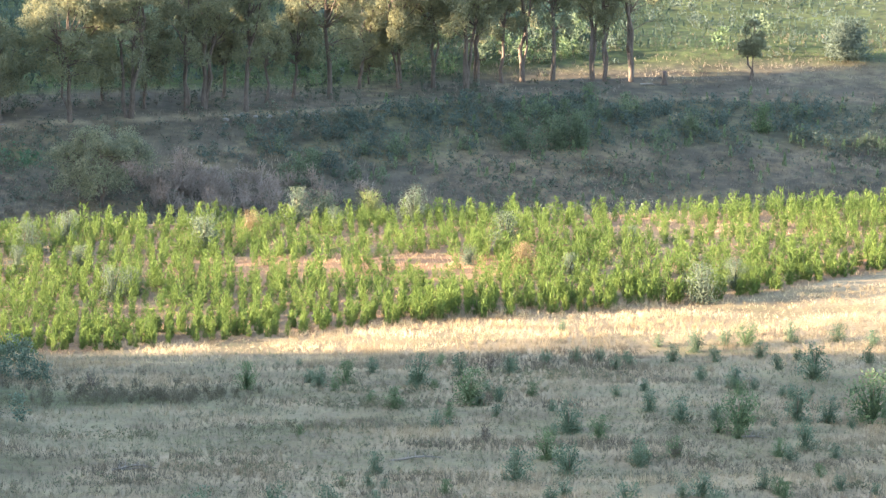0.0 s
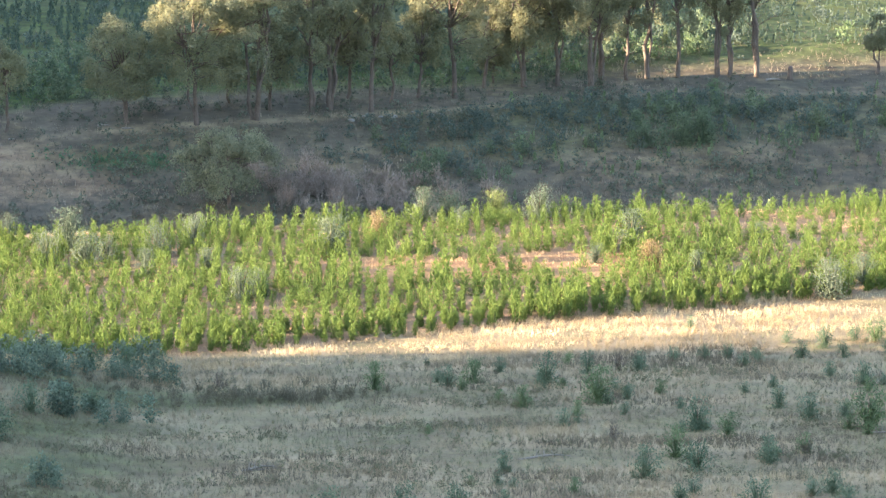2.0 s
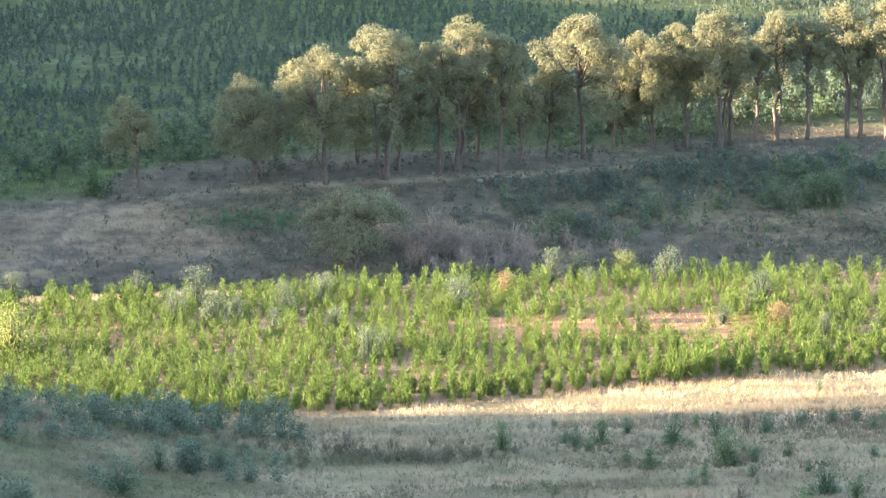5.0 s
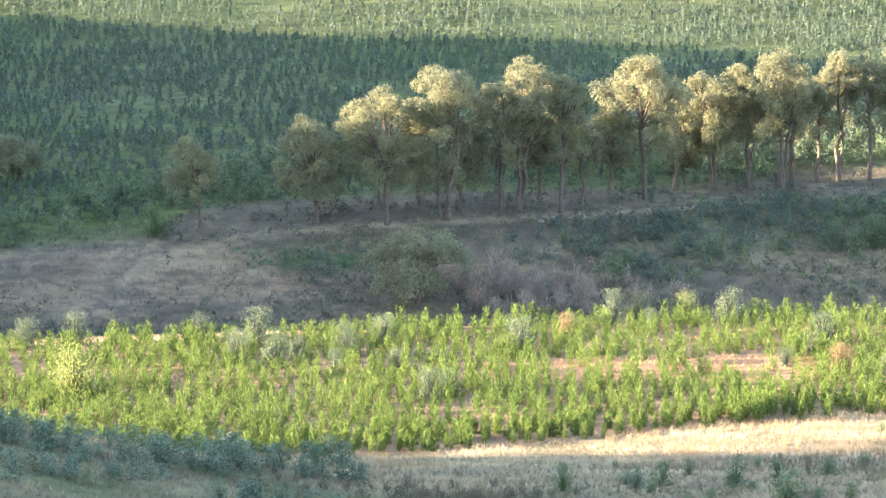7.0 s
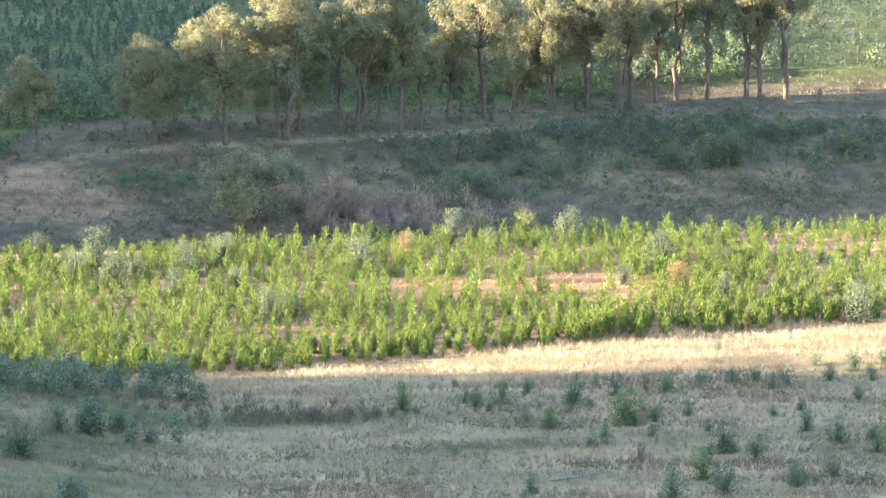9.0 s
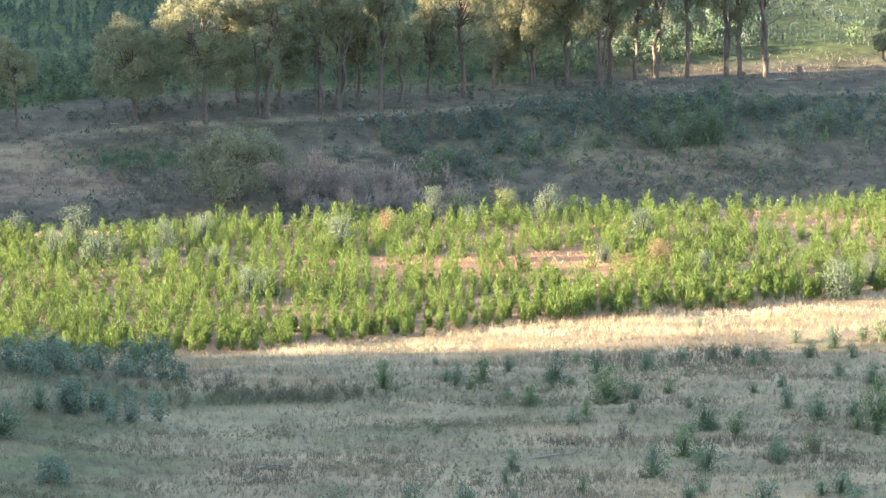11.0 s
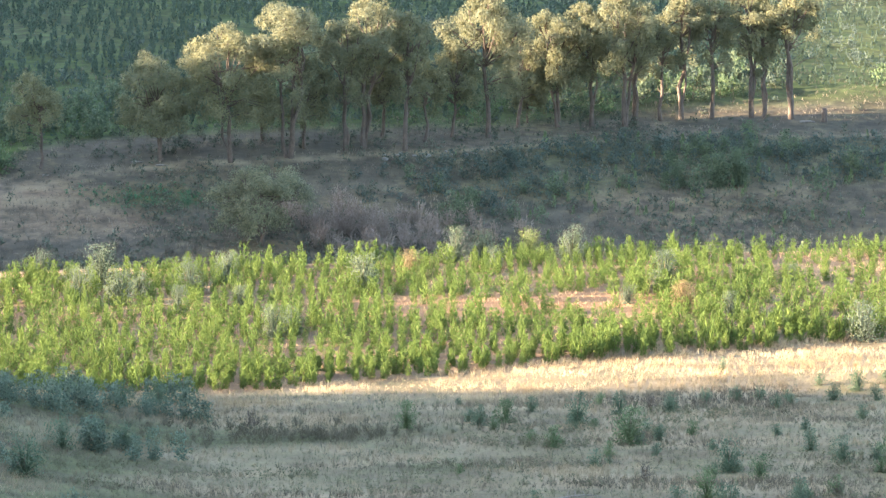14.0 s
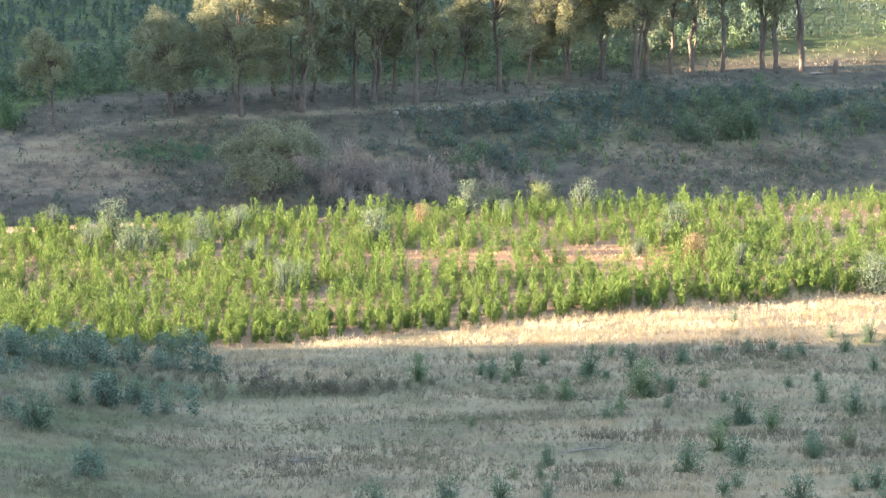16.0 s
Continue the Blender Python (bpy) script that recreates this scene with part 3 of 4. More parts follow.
GUMS_SMALL = [
    (-30.6, 388.8, 12.9, 3.5, -0.7, 0.45, 0.65, 1), (-15.7, 392.4, 14.3, 4.6, -1.2, 0.32, 1.8, 2), (17.7, 405.5, 12.1, 2.6, 0.4, 0.45, 1.0, 1),
    (36.5, 421.1, 16.6, 4.1, -1.0, 0.4, 1.5, 2), (51.2, 427.5, 15.5, 2.6, 0.2, 0.52, 0.8, 1), (65.7, 429.4, 15.3, 1.9, 0.1, 0.55, 0.8, 2),
    (2.3, 398.7, 12.8, 3.0, 0.7, 0.35, 1.4, 2), (12.3, 406.8, 14.6, 3.3, 1.1, 0.35, 1.5, 1), (-2.8, 401.8, 9.0, 2.2, -0.4, 0.35, 1.2, 1),
    (32.7, 423.9, 6.9, 2.1, 0.2, 0.3, 1.2, 1), (86.7, 431.9, 9.5, 1.7, 0.3, 0.35, 1.2, 2), (-56.9, 417.8, 7.2, 3.4, 0.0, 0.3, 1.3, 2),
    (31.0, 419.5, 14.5, 3.0, 0.3, 0.38, 1.2, 1), (21.5, 409.5, 13.5, 3.0, 0.5, 0.4, 1.3, 1),
]


def gum_tree(x, y, h, wide, hang, crown, lush, stems, seed, label):
    wood, leaves = gum_parts(h, wide * 1.08, seed, crown, lush, stems, (hang, 0.2 * hang), 0.5 if h < 15 else 0.3, low=0.3 if x < 5 else 0.3 if x < 40 else 0.38)
    tree = tagged(new("gum_tree"), label, "tree", "gums in a row on the terrace")
    part("trunk", mesh_np("gum_trunk", *wood, M_BARK), tree, "pale peeling bark, forked trunk and limbs")
    part("crown", mesh_np("gum_crown", *leaves, M_GUM), tree)
    return set_down(tree, x, y)


for k, (x, y, h, wide, hang, crown, lush, stems) in enumerate(GUMS_TALL + GUMS_SMALL):
    size = "tall" if h > 17 else "small" if h < 10 else "middling"
    forks = ("one straight trunk", "two trunks", "several trunks")[stems - 1]
    gum_tree(x, y, h, wide, hang, crown, lush * (1.35 if x > 38 else 1.0), stems, 40 + k, f"{size} eucalypt with {forks} and a billowing olive crown")

# ---- the wide tree in the gully ----
wood, leaves = gum_parts(9.6, 5.5, 17, 0.42, 0.55, 4, (0.4, 0.0), 0.38, 0.1)
gully_tree = tagged(new("gully_tree"), "low wide dusty-green tree standing in the gully behind the plantation", "tree")
part("trunk", mesh_np("gully_trunk", *wood, M_BARK), gully_tree)
part("crown", mesh_np("gully_crown", *leaves, M_PALE), gully_tree)
set_down(gully_tree, -2.9, 363.2)

# ---- shapes for saplings and shrubs ----
PINES = [conifer_shape(wide=RNG.uniform(0.23, 0.3)) for k in range(10)]
BACK_PINES = [conifer_shape(6, 8, RNG.uniform(0.24, 0.31)) for k in range(8)]
SMALL_PINES = [spire_shape(13, RNG.uniform(0.32, 0.44)) for k in range(8)]
BUSHES = [bushy_shape(16, 14, RNG.uniform(0.4, 0.55), 0.135, 0.08, stems=False) for k in range(8)]
SPUR_BUSHES = [bushy_shape(20, 15, RNG.uniform(0.3, 0.42), 0.115, 0.05, stems=False) for k in range(8)]
MID_BUSHES = [bushy_shape(10, 11, RNG.uniform(0.42, 0.56), 0.16, 0.08, stems=False) for k in range(6)]
SMALL_BUSHES = [bushy_shape(6, 8, 0.5, 0.22, stems=False) for k in range(8)]
TWIGS = [twiggy_shape() for k in range(4)]
SMALL_TWIGS = [twiggy_shape(8) for k in range(6)]
LOW_HERBS = [bushy_shape(4, 7, 0.6, 0.24, 0.0, stems=False) for k in range(8)]
THIN_TWIGS = [twiggy_shape(4, 0.6) for k in range(8)]
TUFTS = [tuft_shape() for k in range(12)]
LOW_TUFTS = [tuft_shape(4, 0.35, 0.07) for k in range(10)]


def stem_mesh(name, wide):
    return mesh_np(name, *tube([(0, 0, -0.05), (0.01, 0, 0.3), (0, 0.01, 0.7)], [wide, wide * 0.7, wide * 0.25], 5), M_STEM)


def plant(name, crown_shape, leaf_material, label, category, group):
    ob = tagged(new(name), label, category, group)
    part("stem", stem_mesh(name + "_stem", 0.022), ob)
    part("crown", mesh_np(name + "_crown", *crown_shape, leaf_material), ob)
    return ob


# ---- young pines of the sunlit plantation ----
def plantation():
    cols, rows = np.meshgrid(np.arange(-66, 104, 1.26), np.arange(260, 356, 1.62))
    x, y = cols.ravel() + 0.04 * (rows.ravel() - 300), rows.ravel()
    x, y = x + RNG.normal(size=len(x)) * 0.27 + 1.6 * (value_noise(x, y, 25, 23) - 0.5), y + RNG.normal(size=len(x)) * 0.6
    inside = (y > FRONT(x) + 0.6) & (y < BACK(x) - 0.3 - 4.5 * smooth(-8, -22, x))
    scar = np.exp(-(((x - 22) / 20) ** 2 + ((y - 311) / 8) ** 2) ** 2)
    thin = 0.06 + 0.42 * scar + 0.26 * smooth(24, 50, x) + 0.42 * smooth(0.55, 0.8, value_noise(x, y, 6, 21))
    keep = inside & (RNG.uniform(size=len(x)) > thin * (0.15 + 0.85 * smooth(3, 9, y - FRONT(x))))
    x, y = x[keep], y[keep]
    size = np.clip(RNG.normal(1.88, 0.4, len(x)) * (0.85 + 0.3 * value_noise(x, y, 15, 22)), 0.9, 3.1)
    return x, y, size


px, py, ps = plantation()
order = np.argsort(py - FRONT(px))
near, rest = order[:280], order[280:]
front, behind = rest[py[rest] < FRONT(px[rest]) + 10], rest[py[rest] >= FRONT(px[rest]) + 10]
kinds = [plant("pine_sapling", s, M_PINE, "bright green young pine sapling at the plantation's grassy edge", "sapling", "young pines of the plantation") for s in PINES]
for n, k in enumerate(near):
    ob = kinds[n] if n < len(kinds) else copy_thing(kinds[n % len(kinds)], Matrix())
    set_down(ob, px[k], py[k], ps[k], RNG.uniform(0, 360), 0.04)
tagged(new("pine_plantation", mesh_np("pine_plantation", *join([spread(PINES, px[front], py[front], ps[front], 0.04), spread(BACK_PINES, px[behind], py[behind], ps[behind], 0.04)]), M_PINE)),
       "dense rows of sunlit bright green young pines on reddish earth", "plantation", kind="stuff")

# ---- blue gum saplings, rusty and yellow shrubs among the pines ----
WILD_A = [(7.9, 320.7, 4.56, 0), (-1.3, 295.1, 3.34, 0), (0.6, 297.6, 2.82, 0), (-19.4, 325.0, 4.62, 0), (-16.8, 314.7, 4.02, 0), (-21.1, 318.2, 3.49, 0),
          (-26.2, 332.6, 3.16, 0), (18.6, 342.9, 3.9, 0), (21.7, 343.4, 3.6, 0), (26.8, 343.9, 3.5, 1), (31.4, 341.4, 4.11, 0), (39.2, 321.5, 4.13, 0),
          (39.7, 307.9, 3.17, 2), (-6.2, 326.8, 3.45, 0), (-9.8, 320.1, 3.85, 0), (-39.2, 329.5, 3.62, 0), (-44.2, 329.1, 3.62, 0), (-35.5, 297.5, 5.74, 1)]
WILD_B = [(-15.0, 317.8, 2.9, 0), (-10.9, 309.4, 2.82, 0), (54.8, 293.1, 4.35, 0), (59.2, 299.0, 3.11, 0), (39.9, 311.9, 2.52, 2), (43.9, 305.0, 2.47, 0),
          (34.6, 313.1, 2.29, 0), (22.4, 336.7, 2.45, 0), (13.0, 330.9, 3.01, 2), (-4.7, 310.3, 2.55, 0), (53.3, 325.4, 2.16, 0)]
WILD_LOOK = [(M_BLUE, "blue_gum_sapling", "silvery blue-green young eucalypt standing among the pines"),
             (M_YELLOW, "wattle_shrub", "yellowish green feathery shrub standing among the pines"),
             (M_RUST, "withered_shrub", "rust-brown withered shrub standing among the pines")]
wild_kinds = {}
for n, (x, y, h, look_no) in enumerate(WILD_A + WILD_B):
    material, name, label = WILD_LOOK[look_no]
    key = (look_no, n % 4)
    if key not in wild_kinds:
        ob = wild_kinds[key] = plant(name, bushy_shape(54, 34, 0.42, 0.046, 0.02), material, label, "shrub", "wild shrubs in the plantation")
    else:
        ob = copy_thing(wild_kinds[key], Matrix())
    set_down(ob, x, y, h, RNG.uniform(0, 360))

# ---- shrubs in the dry grass in front: x, y, height, kind ----
SHRUBS_A = [(9.7, 251.0, 2.31, 1), (15.8, 252.7, 1.95, 0), (18.1, 254.3, 2.34, 1), (24.0, 253.8, 2.81, 0), (27.4, 244.8, 3.26, 1), (21.1, 242.6, 1.79, 1),
            (20.7, 259.9, 1.53, 0), (28.0, 258.5, 2.0, 0), (33.6, 232.5, 2.68, 0), (35.5, 229.2, 2.05, 1), (42.9, 235.9, 2.12, 0), (46.7, 232.3, 3.4, 1),
            (52.3, 237.1, 2.95, 0), (54.6, 236.1, 2.32, 0), (58.0, 235.8, 4.46, 1), (58.2, 257.8, 3.2, 0), (47.7, 267.4, 1.79, 0), (41.3, 241.1, 1.8, 0),
            (30.4, 220.9, 2.47, 1), (31.3, 215.7, 2.5, 0), (27.0, 212.2, 2.45, 0), (37.0, 219.9, 1.97, 0), (50.3, 224.6, 2.29, 0)]
SHRUBS_B = [(17.5, 215.7, 1.68, 0), (40.0, 222.0, 1.58, 1), (50.1, 251.5, 1.98, 0), (48.3, 257.0, 1.53, 0), (26.8, 228.8, 1.7, 2), (23.5, 234.0, 1.56, 0),
            (41.1, 267.0, 1.39, 0), (4.9, 195.8, 2.62, 0), (9.6, 198.7, 2.29, 0), (13.1, 198.5, 2.14, 0), (16.3, 199.5, 1.71, 0), (32.7, 198.3, 2.46, 0),
            (39.1, 205.9, 1.78, 0), (36.8, 218.4, 1.72, 0), (28.1, 201.6, 1.51, 0), (44.0, 209.1, 1.58, 0), (39.0, 200.5, 1.74, 0), (40.0, 221.5, 1.25, 2)]
SHRUBS_C = [(55.6, 274.7, 2.36, 1), (50.7, 272.3, 2.03, 0), (60.2, 276.6, 2.07, 0), (64.5, 276.7, 1.87, 0), (55.8, 269.2, 1.71, 0), (64.8, 265.9, 1.7, 0),
            (30.8, 259.9, 1.82, 2), (32.7, 261.0, 1.64, 0), (36.1, 265.1, 1.37, 0), (39.0, 266.0, 1.38, 0), (43.5, 266.6, 1.29, 0), (51.4, 267.2, 1.5, 0),
            (39.5, 279.3, 1.34, 0), (53.9, 275.0, 1.54, 0), (47.6, 274.6, 1.22, 0), (67.4, 274.9, 1.76, 0), (-10.8, 260.4, 2.15, 0), (-13.7, 257.5, 2.36, 0),
            (-18.7, 221.3, 3.0, 0), (-16.9, 233.9, 2.59, 0), (-12.5, 237.8, 2.19, 0), (-2.9, 251.1, 1.84, 2)]
SHRUB_LOOK = [(M_REGROWTH, "blue_gum_shrub", "blue-green eucalypt regrowth shrub in the dry grass"),
              (M_SHRUB, "green_shrub", "dark green leafy shrub in the dry grass"),
              (M_BROWN, "twiggy_shrub", "brown twiggy shrub with few leaves in the dry grass")]
shrub_kinds = {}
for n, (x, y, h, look_no) in enumerate(SHRUBS_A + SHRUBS_B + SHRUBS_C):
    material, name, label = SHRUB_LOOK[look_no]
    key = (look_no, n % 5)
    if key not in shrub_kinds:
        shape = TWIGS[n % 4] if look_no == 2 else bushy_shape(40, 26, RNG.uniform(0.42, 0.55), 0.062, 0.0, spread=0.085)
        ob = shrub_kinds[key] = plant(name, shape, material, label, "shrub", "shrubs in the dry grass")
    else:
        ob = copy_thing(shrub_kinds[key], Matrix())
    set_down(ob, x, y, h, RNG.uniform(0, 360))
for n in range(64):  # smaller ones between
    x, y = RNG.uniform(12, 62), RNG.uniform(198, 268)
    set_down(copy_thing(shrub_kinds[(int(RNG.uniform() < 0.3), n % 5)], Matrix()), x, y, RNG.uniform(0.7, 1.5), RNG.uniform(0, 360))


# ---- what nobody could count ----
def stuff(name, shapes, x, y, size, material, label, category, sink=0.04):
    return tagged(new(name, mesh_np(name, *spread(shapes, x, y, size, sink), material)), label, category, kind="stuff")


def sown(n, x0, x1, y0, y1, want):
    x, y = RNG.uniform(x0, x1, n), RNG.uniform(y0, y1, n)
    keep = RNG.uniform(size=n) < want(x, y)
    return x[keep], y[keep]


IN_VIEW = lambda x, y: (x > -0.155 * y - 4) & (x < 0.27 * y + 6)

# regrowth on the spur
x, y = sown(1300, -48, -5, 205, 272, lambda x, y: IN_VIEW(x, y) * smooth(-4, -15, x) * (0.3 + 0.7 * smooth(228, 246, y)) * smooth(0.45, 0.75, value_noise(x, y, 5, 31)))
stuff("regrowth", SPUR_BUSHES, x, y, RNG.uniform(0.9, 2.6, len(x)), M_SPUR, "blue-green eucalypt regrowth crowding the shaded spur", "shrubs")
# dark brush on the flat in front
x, y = sown(2200, -18, 14, 236, 258, lambda x, y: 0.2 * np.exp(-(((x + 4) / 9) ** 2 + ((y - 249) / 5) ** 2)) + 0.8 * np.exp(-(((x - 2.3) / 4.5) ** 2 + ((y - 246.5) / 2.6) ** 2)))
stuff("dark_brush", TWIGS + SMALL_TWIGS, x, y, RNG.uniform(0.6, 1.35, len(x)), M_TANGLE, "low dark tangle of brush in the dry grass", "brush")

x, y = sown(3000, -40, 66, 190, 268, lambda x, y: IN_VIEW(x, y) * np.clip(smooth(0.62, 0.7, value_noise(x / 1.8, y * 1.6, 9, 35)) + 0.25 * smooth(-5, -14, x), 0, 1) * 0.8)
stuff("low_heath", THIN_TWIGS, x, y, RNG.uniform(0.35, 0.8, len(x)), M_BROWN, "low brown forbs among the dry grass", "heath")

# long streaks of low herbs and dead forbs that run across the slope
def streaks(n, each):
    cx, cy, wide = RNG.uniform(-30, 62, n), RNG.uniform(190, 262, n), RNG.uniform(1.5, 5.0, n)
    x = (cx[:, None] + RNG.normal(size=(n, each)) * wide[:, None]).ravel()
    y = (cy[:, None] + RNG.normal(size=(n, each)) * 0.5 + 0.3 * np.sin(x.reshape(n, each))).ravel()
    keep = IN_VIEW(x, y) & (y < FRONT(x) - 6)
    return x[keep], y[keep]


x, y = streaks(64, 34)
stuff("low_herbs", LOW_HERBS, x, y, RNG.uniform(0.3, 0.75, len(x)), M_SEDGE, "low olive herbs in streaks among the dry grass", "herbs")
x, y = streaks(60, 36)
stuff("dead_forbs", THIN_TWIGS, x, y, RNG.uniform(0.4, 0.85, len(x)), M_TANGLE, "dark dead forbs in streaks among the dry grass", "heath")

# dry grass, thin in the green hollows
HOLLOW = lambda x, y: np.clip(np.exp(-(((x + 1) / 10) ** 2 + ((y - 246) / 5) ** 2)) + np.exp(-(((x + 7) / 7) ** 2 + ((y - 202) / 4) ** 2)) + 0.7 * np.exp(-(((x - 14) / 6) ** 2 + ((y - 234) / 3) ** 2)) + 0.6 * smooth(-5, -14, x), 0, 1)
DRIFT = lambda x, y: smooth(0.28, 0.72, 0.6 * value_noise(x, y * 2.2, 10, 5) + 0.4 * value_noise(x, y * 2.0, 4.5, 6))
x, y = sown(88000, -42, 80, 183, 300, lambda x, y: IN_VIEW(x, y) * (y < FRONT(x) + 1 + 3 * smooth(15, 40, x)) * (0.4 + 0.6 * DRIFT(x, y)) * (1 - 0.8 * HOLLOW(x, y)))
high = RNG.uniform(0.25, 0.55, len(x)) * (0.7 + 0.9 * DRIFT(x, y))
# the sunlit strip before the plantation gets the grass with painted-in brightness
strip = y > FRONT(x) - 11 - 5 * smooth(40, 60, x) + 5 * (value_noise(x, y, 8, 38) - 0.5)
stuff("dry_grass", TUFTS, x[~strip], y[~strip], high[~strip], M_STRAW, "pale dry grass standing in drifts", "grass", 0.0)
stuff("bleached_grass", TUFTS, x[strip], y[strip], high[strip], M_BLEACHED_SUNLIT, "bleached straw-yellow grass along the plantation's edge, its paleness partly painted sunlight", "grass", 0.0)
x, y = sown(30000, -42, 80, 183, 280, lambda x, y: IN_VIEW(x, y) * (y < FRONT(x)) * (0.8 - 0.65 * DRIFT(x, y) + 0.5 * HOLLOW(x, y)))
stuff("green_grass", TUFTS, x, y, RNG.uniform(0.25, 0.65, len(x)), M_SEDGE, "low green herbs among the dry grass", "grass", 0.0)
x, y = sown(110000, -62, 100, 266, 356, lambda x, y: IN_VIEW(x, y) * (y > FRONT(x)) * (y < BACK(x)) * (0.1 + 0.6 * value_noise(x, y, 7, 33)))
stuff("plantation_grass", LOW_TUFTS, x, y, RNG.uniform(0.18, 0.48, len(x)), M_TAN, "reddish dry grass between the young pines", "grass", 0.0)

x, y = sown(2600, -20, 84, 266, 322, lambda x, y: IN_VIEW(x, y) * np.exp(-((y - FRONT(x) + 0.6 + 2.4 * (value_noise(x, 0, 9, 36) - 0.5)) / 1.1) ** 2) * smooth(0.3, 0.6, value_noise(x, y, 5, 37)))
stuff("edge_litter", LOW_TUFTS + SMALL_TWIGS, x, y, RNG.uniform(0.4, 0.95, len(x)), M_RUST, "rusty brown dead growth along the plantation's edge", "grass", 0.0)

# the shaded slope behind the plantation
ON_SLOPE = lambda x, y: IN_VIEW(x, y) * (y > BACK(x) + 3) * (y < TRACK(x) + 2)
YARD = lambda x, y: np.exp(-(((x + 42) / 24) ** 2 + ((y - 372) / 13) ** 2) ** 2)
x, y = sown(10500, -62, 115, 345, 426, lambda x, y: ON_SLOPE(x, y) * (1 - YARD(x, y)) * (0.25 + 0.75 * smooth(0.35, 0.75, value_noise(x, y, 12, 41))))
stuff("slope_shrubs", LOW_HERBS, x, y, RNG.uniform(0.5, 1.5, len(x)), M_BRUSH, "grey-green brush on the shaded slope", "shrubs")
x, y = sown(6000, -62, 115, 345, 430, lambda x, y: ON_SLOPE(x, y) * (1 - 0.8 * YARD(x, y)) * (0.2 + 0.9 * value_noise(x, y * 2, 8, 43)))
stuff("slope_heath", THIN_TWIGS, x, y, RNG.uniform(0.4, 0.95, len(x)), M_BROWN, "brown twiggy heath on the shaded slope", "heath")
x, y = sown(1500, 8, 115, 350, 426, lambda x, y: ON_SLOPE(x, y) * smooth(8, 40, x) * (0.15 + 0.5 * np.exp(-((y - TRACK(x) + 24) / 8) ** 2)))
stuff("slope_pines", SMALL_PINES, x, y, RNG.uniform(0.6, 1.7, len(x)), M_SLOPE_PINE, "scattered small green pines on the shaded slope", "saplings")
x, y = sown(70000, -64, 115, 345, 455, lambda x, y: IN_VIEW(x, y) * (y > BACK(x) + 2) * (0.1 + 0.6 * value_noise(x, y * 2.2, 14, 5)) * (1 - 0.25 * smooth(1, 4, y - TRACK(x)) * (1 - smooth(12, 16, y - TRACK(x)))))
stuff("slope_grass", LOW_TUFTS, x, y, RNG.uniform(0.35, 0.8, len(x)), M_HEATH, "thin grey dry grass on the slope and terrace", "grass", 0.0)
x, y = sown(330, -2, 30, 361, 379, lambda x, y: np.exp(-(((x - 9) / 8) ** 2 + ((y - 369.5) / 5) ** 2)) + 0.25 * smooth(10, 14, x) * (y < 374))
stuff("bare_thicket", TWIGS, x, y, RNG.uniform(1.8, 3.6, len(x)), M_THICKET, "leafless grey-brown thicket beside the gully tree", "thicket")

x, y = sown(620, -27, -5, 372, 385, lambda x, y: np.exp(-(((x + 16) / 7) ** 2 + ((y - 378.5) / 3.2) ** 2)))
stuff("fresh_herbs", SMALL_BUSHES, x, y, RNG.uniform(0.35, 0.8, len(x)), M_HERB, "fresh green herbs growing thick below the track", "herbs")
x, y = sown(3600, -70, 80, 380, 445, lambda x, y: IN_VIEW(x, y) * smooth(2, 6, y - TRACK(x)) * (1 - smooth(15, 21, y - TRACK(x))) * (0.15 + 0.85 * smooth(0.35, 0.65, value_noise(x, y, 7, 75))) * (1 - 0.75 * smooth(45, 60, x)))
stuff("terrace_shrubs", SMALL_BUSHES + MID_BUSHES[:2], x, y, RNG.uniform(0.4, 1.5, len(x)), M_BRUSH, "low grey-green growth between the gums", "shrubs")
# thick brush under the lip of the terrace
x, y = sown(2500, -5, 118, 372, 428, lambda x, y: IN_VIEW(x, y) * smooth(0, 35, x) * smooth(-28, -20, y - TRACK(x)) * (1 - smooth(-5, -0.5, y - TRACK(x))) * (0.25 + 0.75 * smooth(0.3, 0.6, value_noise(x, y, 10, 71))))
stuff("terrace_brush", MID_BUSHES, x, y, RNG.uniform(0.7, 2.1, len(x)), M_BANK, "thick dark blue-green brush under the lip of the terrace", "shrubs")
x, y = sown(420, 15, 118, 372, 424, lambda x, y: IN_VIEW(x, y) * smooth(-32, -24, y - TRACK(x)) * (1 - smooth(-12, -5, y - TRACK(x))) * smooth(0.5, 0.7, value_noise(x, y, 10, 72)))
stuff("terrace_regrowth", SPUR_BUSHES, x, y, RNG.uniform(1.2, 3.6, len(x)), M_TEAL, "blue-green regrowth on the shaded bank", "shrubs")
x, y = sown(900, -64, -4, 350, 372, lambda x, y: IN_VIEW(x, y) * np.exp(-((y - BACK(x) - 17) / 4.5) ** 2))
stuff("gully_brush", SMALL_BUSHES + TWIGS, x, y, RNG.uniform(0.4, 1.0, len(x)), M_BROWN, "low brown brush along the gully", "brush")

# the far hillside
x, y = np.meshgrid(np.arange(-100, 165, 1.9), np.arange(392, 640, 2.2))
x, y = x.ravel() + RNG.normal(size=x.size) * 0.45, y.ravel() + RNG.normal(size=x.size) * 0.5
bald = smooth(0.5, 0.75, value_noise(x, y * 1.6, 17, 51)) * 0.6 + 0.1 * smooth(70, 95, x) * smooth(500, 460, y)
keep = IN_VIEW(x, y) & (y > TRACK(x) + 22) & (RNG.uniform(size=x.size) > 0.1 + 0.85 * bald)
x, y = x[keep], y[keep]
